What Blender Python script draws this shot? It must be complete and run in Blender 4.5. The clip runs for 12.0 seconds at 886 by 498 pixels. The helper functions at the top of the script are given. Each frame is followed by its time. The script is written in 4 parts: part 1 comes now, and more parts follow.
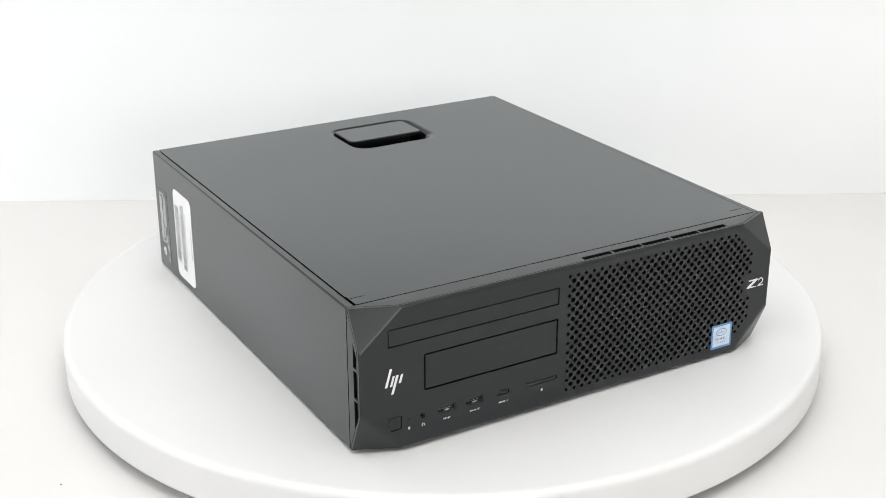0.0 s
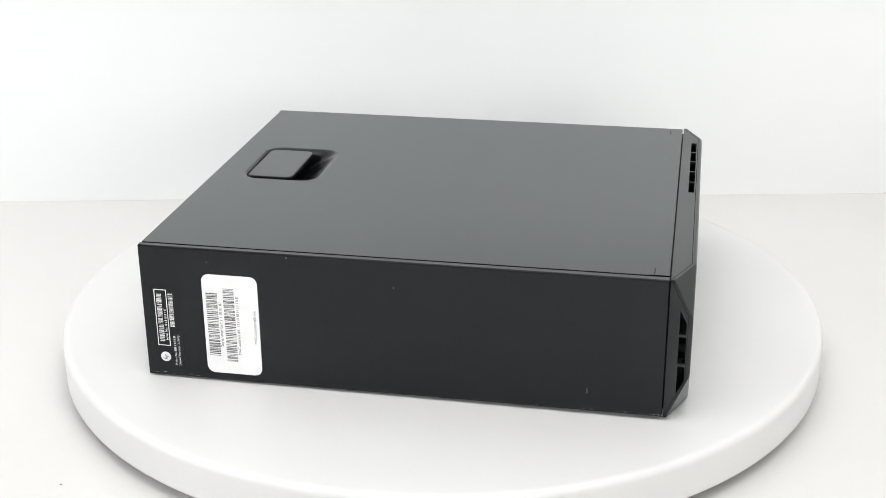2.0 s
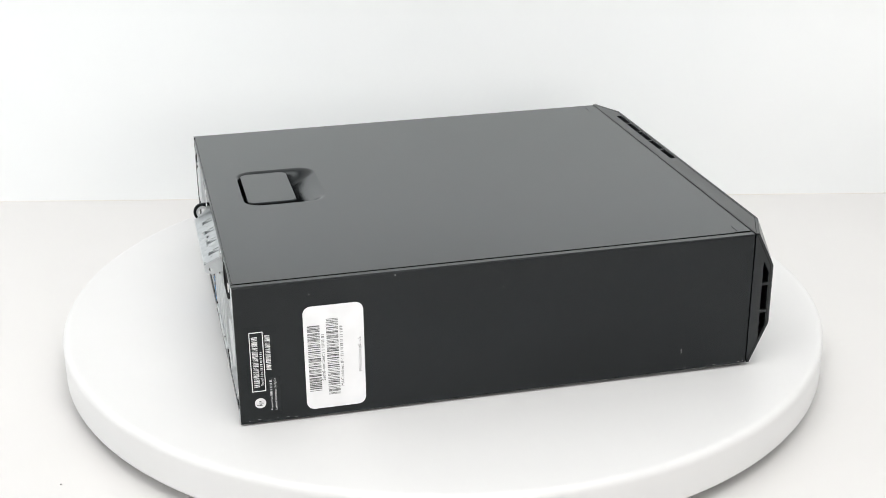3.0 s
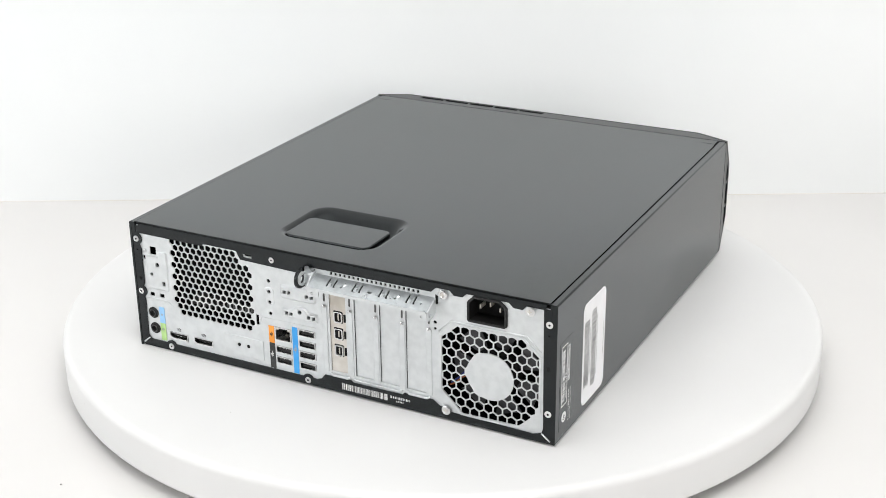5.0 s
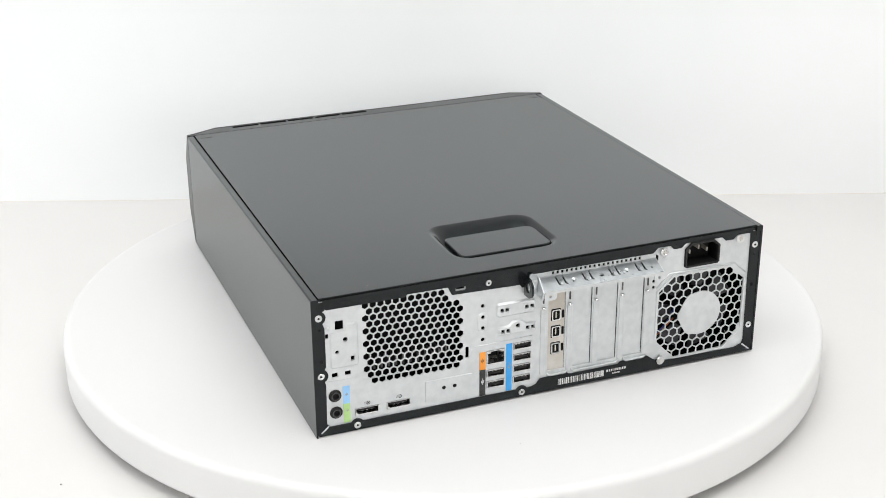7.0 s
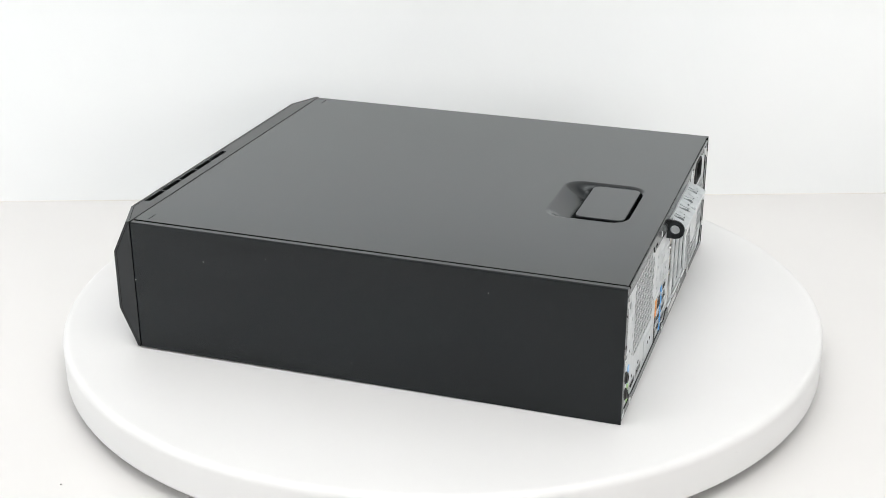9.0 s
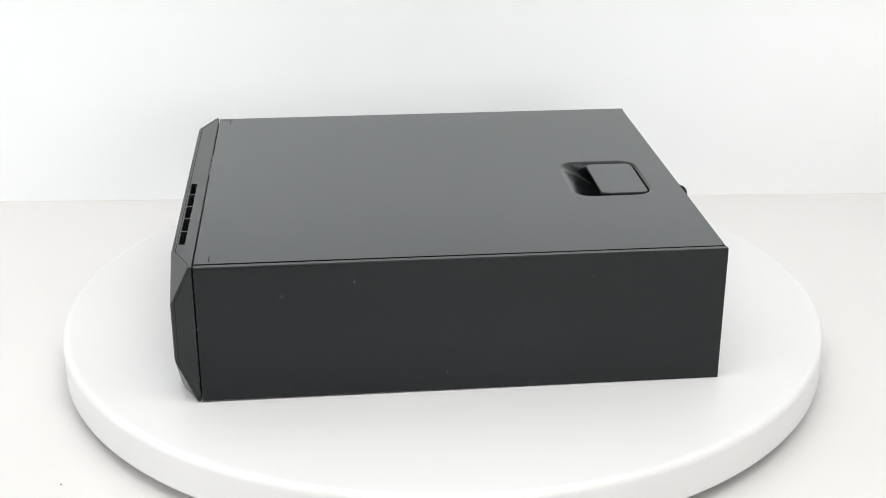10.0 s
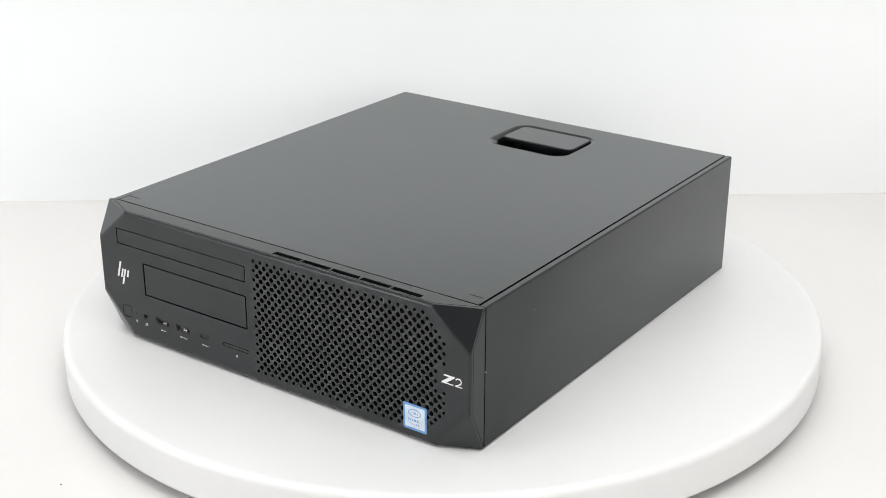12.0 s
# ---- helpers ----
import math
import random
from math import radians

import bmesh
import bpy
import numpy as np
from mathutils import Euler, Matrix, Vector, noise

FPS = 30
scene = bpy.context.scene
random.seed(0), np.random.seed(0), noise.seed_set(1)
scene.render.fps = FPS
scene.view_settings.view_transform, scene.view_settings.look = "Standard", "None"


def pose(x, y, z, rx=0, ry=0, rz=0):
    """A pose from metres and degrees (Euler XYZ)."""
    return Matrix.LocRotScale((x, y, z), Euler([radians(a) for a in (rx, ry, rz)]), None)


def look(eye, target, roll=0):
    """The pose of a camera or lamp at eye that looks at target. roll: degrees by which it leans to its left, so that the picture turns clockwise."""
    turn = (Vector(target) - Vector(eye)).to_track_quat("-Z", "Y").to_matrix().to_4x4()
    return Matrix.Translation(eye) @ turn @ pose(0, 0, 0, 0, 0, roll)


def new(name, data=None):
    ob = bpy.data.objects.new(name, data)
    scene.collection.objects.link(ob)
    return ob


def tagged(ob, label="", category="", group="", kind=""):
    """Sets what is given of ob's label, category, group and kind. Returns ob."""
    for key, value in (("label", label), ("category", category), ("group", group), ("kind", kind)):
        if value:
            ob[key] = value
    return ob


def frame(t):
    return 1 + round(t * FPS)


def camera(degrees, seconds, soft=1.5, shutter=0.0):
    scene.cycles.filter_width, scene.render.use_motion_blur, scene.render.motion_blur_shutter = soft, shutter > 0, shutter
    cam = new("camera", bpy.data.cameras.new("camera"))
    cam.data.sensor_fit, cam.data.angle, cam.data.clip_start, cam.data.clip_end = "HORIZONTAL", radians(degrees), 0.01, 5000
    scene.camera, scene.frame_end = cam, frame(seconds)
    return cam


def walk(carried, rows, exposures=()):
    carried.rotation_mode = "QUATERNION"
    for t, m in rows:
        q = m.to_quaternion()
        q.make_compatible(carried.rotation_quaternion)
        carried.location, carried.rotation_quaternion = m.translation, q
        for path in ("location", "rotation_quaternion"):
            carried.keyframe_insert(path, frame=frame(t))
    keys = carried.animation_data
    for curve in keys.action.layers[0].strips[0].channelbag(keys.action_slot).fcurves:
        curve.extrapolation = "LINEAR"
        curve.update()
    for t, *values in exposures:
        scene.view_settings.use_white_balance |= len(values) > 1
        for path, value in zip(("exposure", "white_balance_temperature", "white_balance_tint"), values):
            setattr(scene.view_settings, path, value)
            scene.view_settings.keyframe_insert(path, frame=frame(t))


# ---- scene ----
# camera: stands still before the turntable
from mathutils.geometry import delaunay_2d_cdt

EYE = (0.0, -1.0122, 0.4575)
cam = camera(36.35, 12.0, soft=0.6)
CAM_POSE = pose(*EYE, 90 - 22.36, 0, -0.012) @ pose(0, 0, 0, 0, 0, -0.235)
walk(cam, [(0.0, CAM_POSE), (12.0, CAM_POSE)], exposures=[(0.0, 0.0), (12.0, 0.0)])

# ---- world and lights ----
world = bpy.data.worlds.new("studio")
scene.world = world
world.use_nodes = True
world.node_tree.nodes["Background"].inputs["Color"].default_value = (0.95, 0.97, 1.0, 1)
world.node_tree.nodes["Background"].inputs["Strength"].default_value = 0.3


def softbox(name, eye, target, sx, sy, watts, colour):
    lamp = bpy.data.lights.new(name, "AREA")
    lamp.shape, lamp.size, lamp.size_y = "RECTANGLE", sx, sy
    lamp.energy, lamp.color = watts, colour
    ob = new(name, lamp)
    ob.matrix_world = look(eye, target)
    return ob


softbox("softbox_overhead", (-0.02, -0.55, 1.75), (0.04, 0.34, 0.45), 2.4, 1.3, 18.6, (1.0, 0.99, 0.975))
softbox("softbox_left", (-1.9, -0.85, 0.45), (0.0, 0.0, 0.0), 1.0, 0.8, 14.0, (0.97, 0.987, 1.0))
softbox("softbox_right", (0.60, -1.75, 0.50), (0.05, 0.0, 0.05), 0.8, 0.6, 9.0, (1.0, 0.975, 0.945))
# unseen fill lamp, added high in front to lift the platter and shadows
softbox("fill_front", (0.05, -1.05, 1.8), (0.0, -0.1, 0.0), 1.6, 0.7, 12.0, (1.0, 0.98, 0.955))

# ---- materials ----


def material(name, colour, rough=0.5, metal=0.0, spec=0.5, ior=1.5):
    m = bpy.data.materials.new(name)
    m.use_nodes = True
    b = m.node_tree.nodes["Principled BSDF"]
    b.inputs["Base Color"].default_value = (*colour, 1)
    b.inputs["Roughness"].default_value = rough
    b.inputs["Metallic"].default_value = metal
    b.inputs["Specular IOR Level"].default_value = spec
    b.inputs["IOR"].default_value = ior
    return m


def link(m, a, aout, b, bin_):
    m.node_tree.links.new(a.outputs[aout], b.inputs[bin_])


def vary(m, scale, c0, c1, lo=0.35, hi=0.65, detail=4.0, rough=None, rscale=None, bump=0.0, bscale=800.0, bdist=0.0002):
    """Noise in colour and roughness at one scale, fine relief at another."""
    nt = m.node_tree
    b = nt.nodes["Principled BSDF"]
    tc = nt.nodes.new("ShaderNodeTexCoord")
    n = nt.nodes.new("ShaderNodeTexNoise")
    n.inputs["Scale"].default_value, n.inputs["Detail"].default_value = scale, detail
    link(m, tc, "Object", n, "Vector")
    ramp = nt.nodes.new("ShaderNodeValToRGB")
    ramp.color_ramp.elements[0].position, ramp.color_ramp.elements[1].position = lo, hi
    ramp.color_ramp.elements[0].color, ramp.color_ramp.elements[1].color = (*c0, 1), (*c1, 1)
    link(m, n, "Fac", ramp, "Fac")
    link(m, ramp, "Color", b, "Base Color")
    if rough:
        n2 = nt.nodes.new("ShaderNodeTexNoise")
        n2.inputs["Scale"].default_value, n2.inputs["Detail"].default_value = rscale or scale * 0.4, 5
        link(m, tc, "Object", n2, "Vector")
        mr = nt.nodes.new("ShaderNodeMapRange")
        mr.inputs["From Min"].default_value, mr.inputs["From Max"].default_value = 0.3, 0.7
        mr.inputs["To Min"].default_value, mr.inputs["To Max"].default_value = rough
        link(m, n2, "Fac", mr, "Value")
        link(m, mr, "Result", b, "Roughness")
    if bump:
        n3 = nt.nodes.new("ShaderNodeTexNoise")
        n3.inputs["Scale"].default_value, n3.inputs["Detail"].default_value = bscale, 2
        link(m, tc, "Object", n3, "Vector")
        bp = nt.nodes.new("ShaderNodeBump")
        bp.inputs["Strength"].default_value, bp.inputs["Distance"].default_value = bump, bdist
        link(m, n3, "Fac", bp, "Height")
        link(m, bp, "Normal", b, "Normal")
    return m


def glancing(m, lo, hi, tint):
    """Gloss that rises towards grazing angles, as on lacquer."""
    nt = m.node_tree
    b = nt.nodes["Principled BSDF"]
    lw = nt.nodes.new("ShaderNodeLayerWeight")
    lw.inputs["Blend"].default_value = 0.5
    mr = nt.nodes.new("ShaderNodeMapRange")
    mr.inputs["From Min"].default_value, mr.inputs["From Max"].default_value = 0.53, 0.66
    mr.inputs["To Min"].default_value, mr.inputs["To Max"].default_value = lo, hi
    link(m, lw, "Facing", mr, "Value")
    link(m, mr, "Result", b, "Specular IOR Level")
    b.inputs["Specular Tint"].default_value = (*tint, 1)
    return m


def specks(m, scale, size, colour):
    """Sparse dust specks mixed over the base colour."""
    nt = m.node_tree
    b = nt.nodes["Principled BSDF"]
    old = b.inputs["Base Color"].links[0].from_socket
    tc = nt.nodes.new("ShaderNodeTexCoord")
    v = nt.nodes.new("ShaderNodeTexVoronoi")
    v.inputs["Scale"].default_value = scale
    link(m, tc, "Object", v, "Vector")
    dist = nt.nodes.new("ShaderNodeMath")
    dist.operation, dist.inputs[1].default_value = "LESS_THAN", size
    link(m, v, "Distance", dist, 0)
    sep = nt.nodes.new("ShaderNodeSeparateColor")
    link(m, v, "Color", sep, "Color")
    few = nt.nodes.new("ShaderNodeMath")
    few.operation, few.inputs[1].default_value = "GREATER_THAN", 0.8
    link(m, sep, "Red", few, 0)
    both = nt.nodes.new("ShaderNodeMath")
    both.operation = "MULTIPLY"
    link(m, dist, 0, both, 0)
    link(m, few, 0, both, 1)
    mix = nt.nodes.new("ShaderNodeMix")
    mix.data_type = "RGBA"
    nt.links.new(both.outputs[0], mix.inputs["Factor"])
    nt.links.new(old, mix.inputs["A"])
    mix.inputs["B"].default_value = (*colour, 1)
    nt.links.new(mix.outputs["Result"], b.inputs["Base Color"])
    return m


WALL = vary(material("white_wall_paint", (0.85, 0.85, 0.85), 0.75), 2.5, (0.83, 0.85, 0.856), (0.86, 0.873, 0.877), bump=0.05, bscale=300)
GREYWALL = vary(material("grey_wall_paint", (0.25, 0.25, 0.25), 0.8), 2.0, (0.17, 0.17, 0.17), (0.21, 0.21, 0.21))
FLOOR = vary(material("white_table_laminate", (0.8, 0.8, 0.79), 0.5), 3.0, (0.680, 0.669, 0.660), (0.700, 0.689, 0.680), rough=(0.45, 0.6), bump=0.04, bscale=500)
CAULK = vary(material("cream_sealant", (0.66, 0.63, 0.56), 0.6), 30.0, (0.74, 0.72, 0.67), (0.80, 0.79, 0.76))
PLATTER = specks(vary(material("white_lacquer", (0.8, 0.8, 0.8), 0.4), 6.0, (0.697, 0.695, 0.694), (0.715, 0.713, 0.712), rough=(0.36, 0.5), bump=0.03, bscale=600), 45.0, 0.02, (0.45, 0.44, 0.42))
STEEL = vary(material("black_powder_coat", (0.012, 0.012, 0.013), 0.4, 0.0, 0.5, 1.42), 9.0, (0.0042, 0.0048, 0.0054), (0.0058, 0.0066, 0.0074), rough=(0.225, 0.255), rscale=5.0, bump=0.05, bscale=2600, bdist=0.00004)
PLASTIC = vary(material("black_textured_plastic", (0.014, 0.014, 0.015), 0.42, 0.0, 0.5, 1.42), 30.0, (0.0062, 0.0070, 0.0078), (0.0080, 0.0090, 0.0100), rough=(0.29, 0.34), bump=0.16, bscale=3200, bdist=0.00008)
# near-black for dark parts, and for shade put behind openings and in gaps
DARK = vary(material("dark_parts_and_shade", (0.006, 0.006, 0.006), 0.7, 0.0, 0.2), 60, (0.004, 0.004, 0.004), (0.009, 0.009, 0.009))
glancing(STEEL, 0.48, 1.68, (0.91, 0.98, 1.0))
glancing(PLASTIC, 0.67, 1.3, (0.95, 0.985, 1.0))
DULLMETAL = vary(material("dull_dark_metal", (0.1, 0.1, 0.1), 0.4, 0.7), 80, (0.07, 0.07, 0.07), (0.12, 0.12, 0.12))
RUBBER = vary(material("black_rubber", (0.01, 0.01, 0.01), 0.7), 80, (0.008, 0.008, 0.008), (0.013, 0.013, 0.013))
GALV = vary(material("galvanised_steel", (0.7, 0.71, 0.71), 0.45, 0.6), 160.0, (0.59, 0.61, 0.62), (0.65, 0.67, 0.68), rough=(0.30, 0.46), rscale=60.0, bump=0.05, bscale=400, bdist=0.0001)
ZINC = vary(material("bright_zinc_plate", (0.5, 0.52, 0.53), 0.3, 0.9), 140.0, (0.44, 0.465, 0.48), (0.56, 0.585, 0.60), rough=(0.26, 0.38), rscale=70.0, bump=0.05, bscale=300, bdist=0.0001)
NICKEL = vary(material("tarnished_nickel", (0.5, 0.47, 0.43), 0.4, 0.5), 45.0, (0.48, 0.44, 0.385), (0.68, 0.655, 0.62), rough=(0.32, 0.5))
CHROME = vary(material("bright_metal", (0.7, 0.7, 0.7), 0.25, 1.0), 90.0, (0.62, 0.62, 0.62), (0.75, 0.75, 0.75), rough=(0.2, 0.35))
WHITE = vary(material("white_print", (0.75, 0.75, 0.75), 0.5), 120.0, (0.72, 0.72, 0.72), (0.80, 0.80, 0.80))
PAPER = vary(material("white_label_paper", (0.85, 0.85, 0.86), 0.45), 70.0, (0.83, 0.83, 0.84), (0.87, 0.87, 0.88))
BLACKLABEL = vary(material("black_label_film", (0.006, 0.006, 0.007), 0.3, 0.0, 0.5, 1.42), 60.0, (0.0042, 0.0048, 0.0054), (0.0058, 0.0066, 0.0074), rough=(0.25, 0.28))
glancing(BLACKLABEL, 0.46, 1.68, (0.91, 0.98, 1.0))
DUST = vary(material("grey_grit", (0.3, 0.29, 0.28), 0.8), 900.0, (0.25, 0.24, 0.23), (0.36, 0.35, 0.34))
PALEINK = vary(material("faded_thermal_ink", (0.12, 0.12, 0.12), 0.5), 300.0, (0.07, 0.07, 0.07), (0.14, 0.14, 0.14))
INK = vary(material("black_ink", (0.03, 0.03, 0.03), 0.5), 300.0, (0.015, 0.015, 0.015), (0.035, 0.035, 0.035))
SCUFF = vary(material("worn_paint", (0.1, 0.1, 0.1), 0.5), 200.0, (0.10, 0.10, 0.10), (0.26, 0.26, 0.26))
GREYPRINT = vary(material("grey_print", (0.35, 0.35, 0.35), 0.5), 200.0, (0.3, 0.3, 0.3), (0.42, 0.42, 0.42))
BLUE = vary(material("blue_port_strip", (0.02, 0.28, 0.75), 0.45), 60.0, (0.03, 0.30, 0.72), (0.05, 0.36, 0.80))
SKY = vary(material("pale_blue_port_strip", (0.3, 0.55, 0.85), 0.45), 60.0, (0.27, 0.52, 0.82), (0.33, 0.58, 0.88))
GREEN = vary(material("green_port_strip", (0.4, 0.65, 0.25), 0.45), 60.0, (0.38, 0.60, 0.22), (0.46, 0.68, 0.28))
ORANGE = vary(material("orange_port_strip", (0.85, 0.3, 0.03), 0.45), 60.0, (0.80, 0.27, 0.02), (0.88, 0.34, 0.05))
STICKER = vary(material("blue_sticker_foil", (0.08, 0.3, 0.68), 0.3, 0.2), 120.0, (0.09, 0.24, 0.50), (0.14, 0.31, 0.58))
STICKERPALE = vary(material("pale_sticker_foil", (0.55, 0.66, 0.78), 0.3, 0.2), 150.0, (0.52, 0.60, 0.69), (0.66, 0.72, 0.78))
SMOKY = vary(material("smoky_plastic", (0.04, 0.04, 0.045), 0.3), 70, (0.03, 0.03, 0.034), (0.055, 0.055, 0.06))
WIRE_BLUE = material("blue_wire", (0.015, 0.03, 0.16), 0.5)
WIRE_ORANGE = material("orange_wire", (0.24, 0.07, 0.02), 0.5)

# ---- geometry helpers ----


def FRONT(u, v, w):
    return (u, -w, v)


def REAR(u, v, w):
    return (u, w, v)


# the case leans a little: marks on its ends are set out level with the table
LEAN_X, LEAN_Y = 0.00443, 0.00416


def FRONT_LEVEL(u, v, w):
    return (u - 0.0007, -w, v + 0.0001 + LEAN_X * u - LEAN_Y * w)


def level(poly, y=-0.2):
    return [(u - 0.0007, v + 0.0001 + LEAN_X * u + LEAN_Y * y) for u, v in poly]


def REAR_LEVEL(u, v, w):
    return (u, w, v + LEAN_X * u + LEAN_Y * w)


def LEFT(u, v, w):
    return (-w, u, v)


def SKIN(y):
    """How far the labelled side stands out at y."""
    return 0.0021 - 0.0009 * (y + 0.1838) / 0.3676


def LABEL(u, v, w):
    return (-w - SKIN(u), u, v + 0.0005)


def TOP(u, v, w):
    return (u, v, w)


def part(name, bm, mat, parent, label="", smooth=False):
    bmesh.ops.recalc_face_normals(bm, faces=bm.faces)
    for f in bm.faces:
        f.smooth = smooth
    me = bpy.data.meshes.new(name)
    bm.to_mesh(me)
    bm.free()
    me.materials.append(mat)
    ob = new(name, me)
    ob.parent = parent
    return tagged(ob, label, kind="stuff" if name in ("barcode", "print_bar") else "")


def rrect(x0, y0, x1, y1, r=0.0, n=4):
    if r <= 0:
        return [(x0, y0), (x1, y0), (x1, y1), (x0, y1)]
    pts = []
    for cx, cy, a in ((x1 - r, y0 + r, -90), (x1 - r, y1 - r, 0), (x0 + r, y1 - r, 90), (x0 + r, y0 + r, 180)):
        for i in range(n + 1):
            t = radians(a + 90 * i / n)
            pts.append((cx + r * math.cos(t), cy + r * math.sin(t)))
    return pts


def ngon(x, y, r, n, turn=0.0):
    return [(x + r * math.cos(2 * math.pi * i / n + turn), y + r * math.sin(2 * math.pi * i / n + turn)) for i in range(n)]


def inside(p, poly):
    hit = False
    for (x0, y0), (x1, y1) in zip(poly, poly[1:] + poly[:1]):
        if (y0 > p[1]) != (y1 > p[1]) and p[0] < x0 + (p[1] - y0) / (y1 - y0) * (x1 - x0):
            hit = not hit
    return hit


def plate(bm, outer, holes, w0, w1, way, sides=True):
    """A flat plate with openings, from w0 to w1 along the normal of way."""
    loops = [list(outer)] + [list(h) for h in holes]
    pts, owner, edges = [], [], []
    for k, lp in enumerate(loops):
        s = len(pts)
        pts += lp
        owner += [k] * len(lp)
        edges += [(s + i, s + (i + 1) % len(lp)) for i in range(len(lp))]
    vs, _, fs, ov, _, _ = delaunay_2d_cdt([Vector(p) for p in pts], edges, [], 0, 1e-7, True)
    own = [{owner[i] for i in o} for o in ov]
    a = [bm.verts.new(way(v.x, v.y, w1)) for v in vs]
    b = [bm.verts.new(way(v.x, v.y, w0)) for v in vs]
    for f in fs:
        common = own[f[0]] & own[f[1]] & own[f[2]]
        if common - {0}:
            continue
        if 0 in common:
            c = (sum(vs[i].x for i in f) / 3, sum(vs[i].y for i in f) / 3)
            if not inside(c, loops[0]):
                continue
        bm.faces.new([a[i] for i in f])
        bm.faces.new([b[i] for i in reversed(f)])
    back = {i: j for j, o in enumerate(ov) for i in o}
    if sides:
        for i, j in edges:
            p, q = back[i], back[j]
            if p != q:
                bm.faces.new((a[p], a[q], b[q], b[p]))
    loose = [v for v in bm.verts if not v.link_faces]
    bmesh.ops.delete(bm, geom=loose, context="VERTS")
    return bm


def slab(outer, holes, w0, w1, way):
    return plate(bmesh.new(), outer, holes, w0, w1, way)


def loft(bm, rings, cap_first=False, cap_last=True):
    rows = [[bm.verts.new(p) for p in r] for r in rings]
    for r, s in zip(rows, rows[1:]):
        for i in range(len(r)):
            j = (i + 1) % len(r)
            bm.faces.new((r[i], r[j], s[j], s[i]))
    if cap_first:
        bm.faces.new(rows[0])
    if cap_last:
        bm.faces.new(rows[-1])
    return bm


def pillow(poly_at, w0, w1, edge, way):
    """A plate with a rounded front edge. poly_at(d): the outline drawn in by d."""
    rings = []
    for d, w in ((0, w0), (0, w1 - edge), (edge * 0.3, w1 - edge * 0.3), (edge, w1)):
        rings.append([way(u, v, w) for u, v in poly_at(d)])
    return loft(bmesh.new(), rings, True, True)


def box(bm, x0, y0, z0, x1, y1, z1):
    v = [bm.verts.new((x, y, z)) for z in (z0, z1) for y in (y0, y1) for x in (x0, x1)]
    for f in ((0, 1, 3, 2), (4, 6, 7, 5), (0, 4, 5, 1), (2, 3, 7, 6), (0, 2, 6, 4), (1, 5, 7, 3)):
        bm.faces.new([v[i] for i in f])
    return bm


def lathe(profile, n, centre, way, cap_first=True, cap_last=True):
    u, v = centre
    return loft(bmesh.new(), [[way(u + r * math.cos(2 * math.pi * i / n), v + r * math.sin(2 * math.pi * i / n), w) for i in range(n)] for r, w in profile], cap_first, cap_last)


def tube(points, r, n=8):
    rings = []
    for k, p in enumerate(points):
        d = (Vector(points[min(k + 1, len(points) - 1)]) - Vector(points[max(k - 1, 0)])).normalized()
        q = d.to_track_quat("Z", "Y")
        rings.append([tuple(Vector(p) + q @ Vector((r * math.cos(2 * math.pi * i / n), r * math.sin(2 * math.pi * i / n), 0))) for i in range(n)])
    return loft(bmesh.new(), rings, True, True)


def writing(text, length, place):
    """Letters of the built-in font as a mesh, length metres long from the origin along x, moved by place."""
    cu = bpy.data.curves.new("letters", "FONT")
    cu.body, cu.extrude, cu.resolution_u = text, 0.004, 2
    ob = bpy.data.objects.new("letters", cu)
    scene.collection.objects.link(ob)
    me = bpy.data.meshes.new_from_object(ob.evaluated_get(bpy.context.evaluated_depsgraph_get()))
    bpy.data.objects.remove(ob)
    bm = bmesh.new()
    bm.from_mesh(me)
    xs = [v.co.x for v in bm.verts]
    s = length / (max(xs) - min(xs))
    x0 = min(xs)
    for v in bm.verts:
        v.co = place @ Vector(((v.co.x - x0) * s, v.co.y * s, v.co.z * s))
    return bm


def bars(u0, u1, v0, v1, along, count, w0, w1, way, seed):
    """A row of stripes of uneven width, along 'u' or 'v'."""
    rnd = random.Random(seed)
    bm = bmesh.new()
    lo, hi = (u0, u1) if along == "u" else (v0, v1)
    widths = [rnd.choice((2, 2, 3, 5) if i % 2 == 0 else (2, 3, 5, 7)) for i in range(count * 2)]
    k, p = (hi - lo) / sum(widths), lo
    for i, wd in enumerate(widths):
        if i % 2 == 0:
            r = rrect(p, v0, p + wd * k, v1) if along == "u" else rrect(u0, p, u1, p + wd * k)
            plate(bm, r, [], w0, w1, way)
        p += wd * k
    return bm


# ---- the place ----


# the platter's top is at z = 0
TABLE, WALL_Y = -0.040, 0.3423


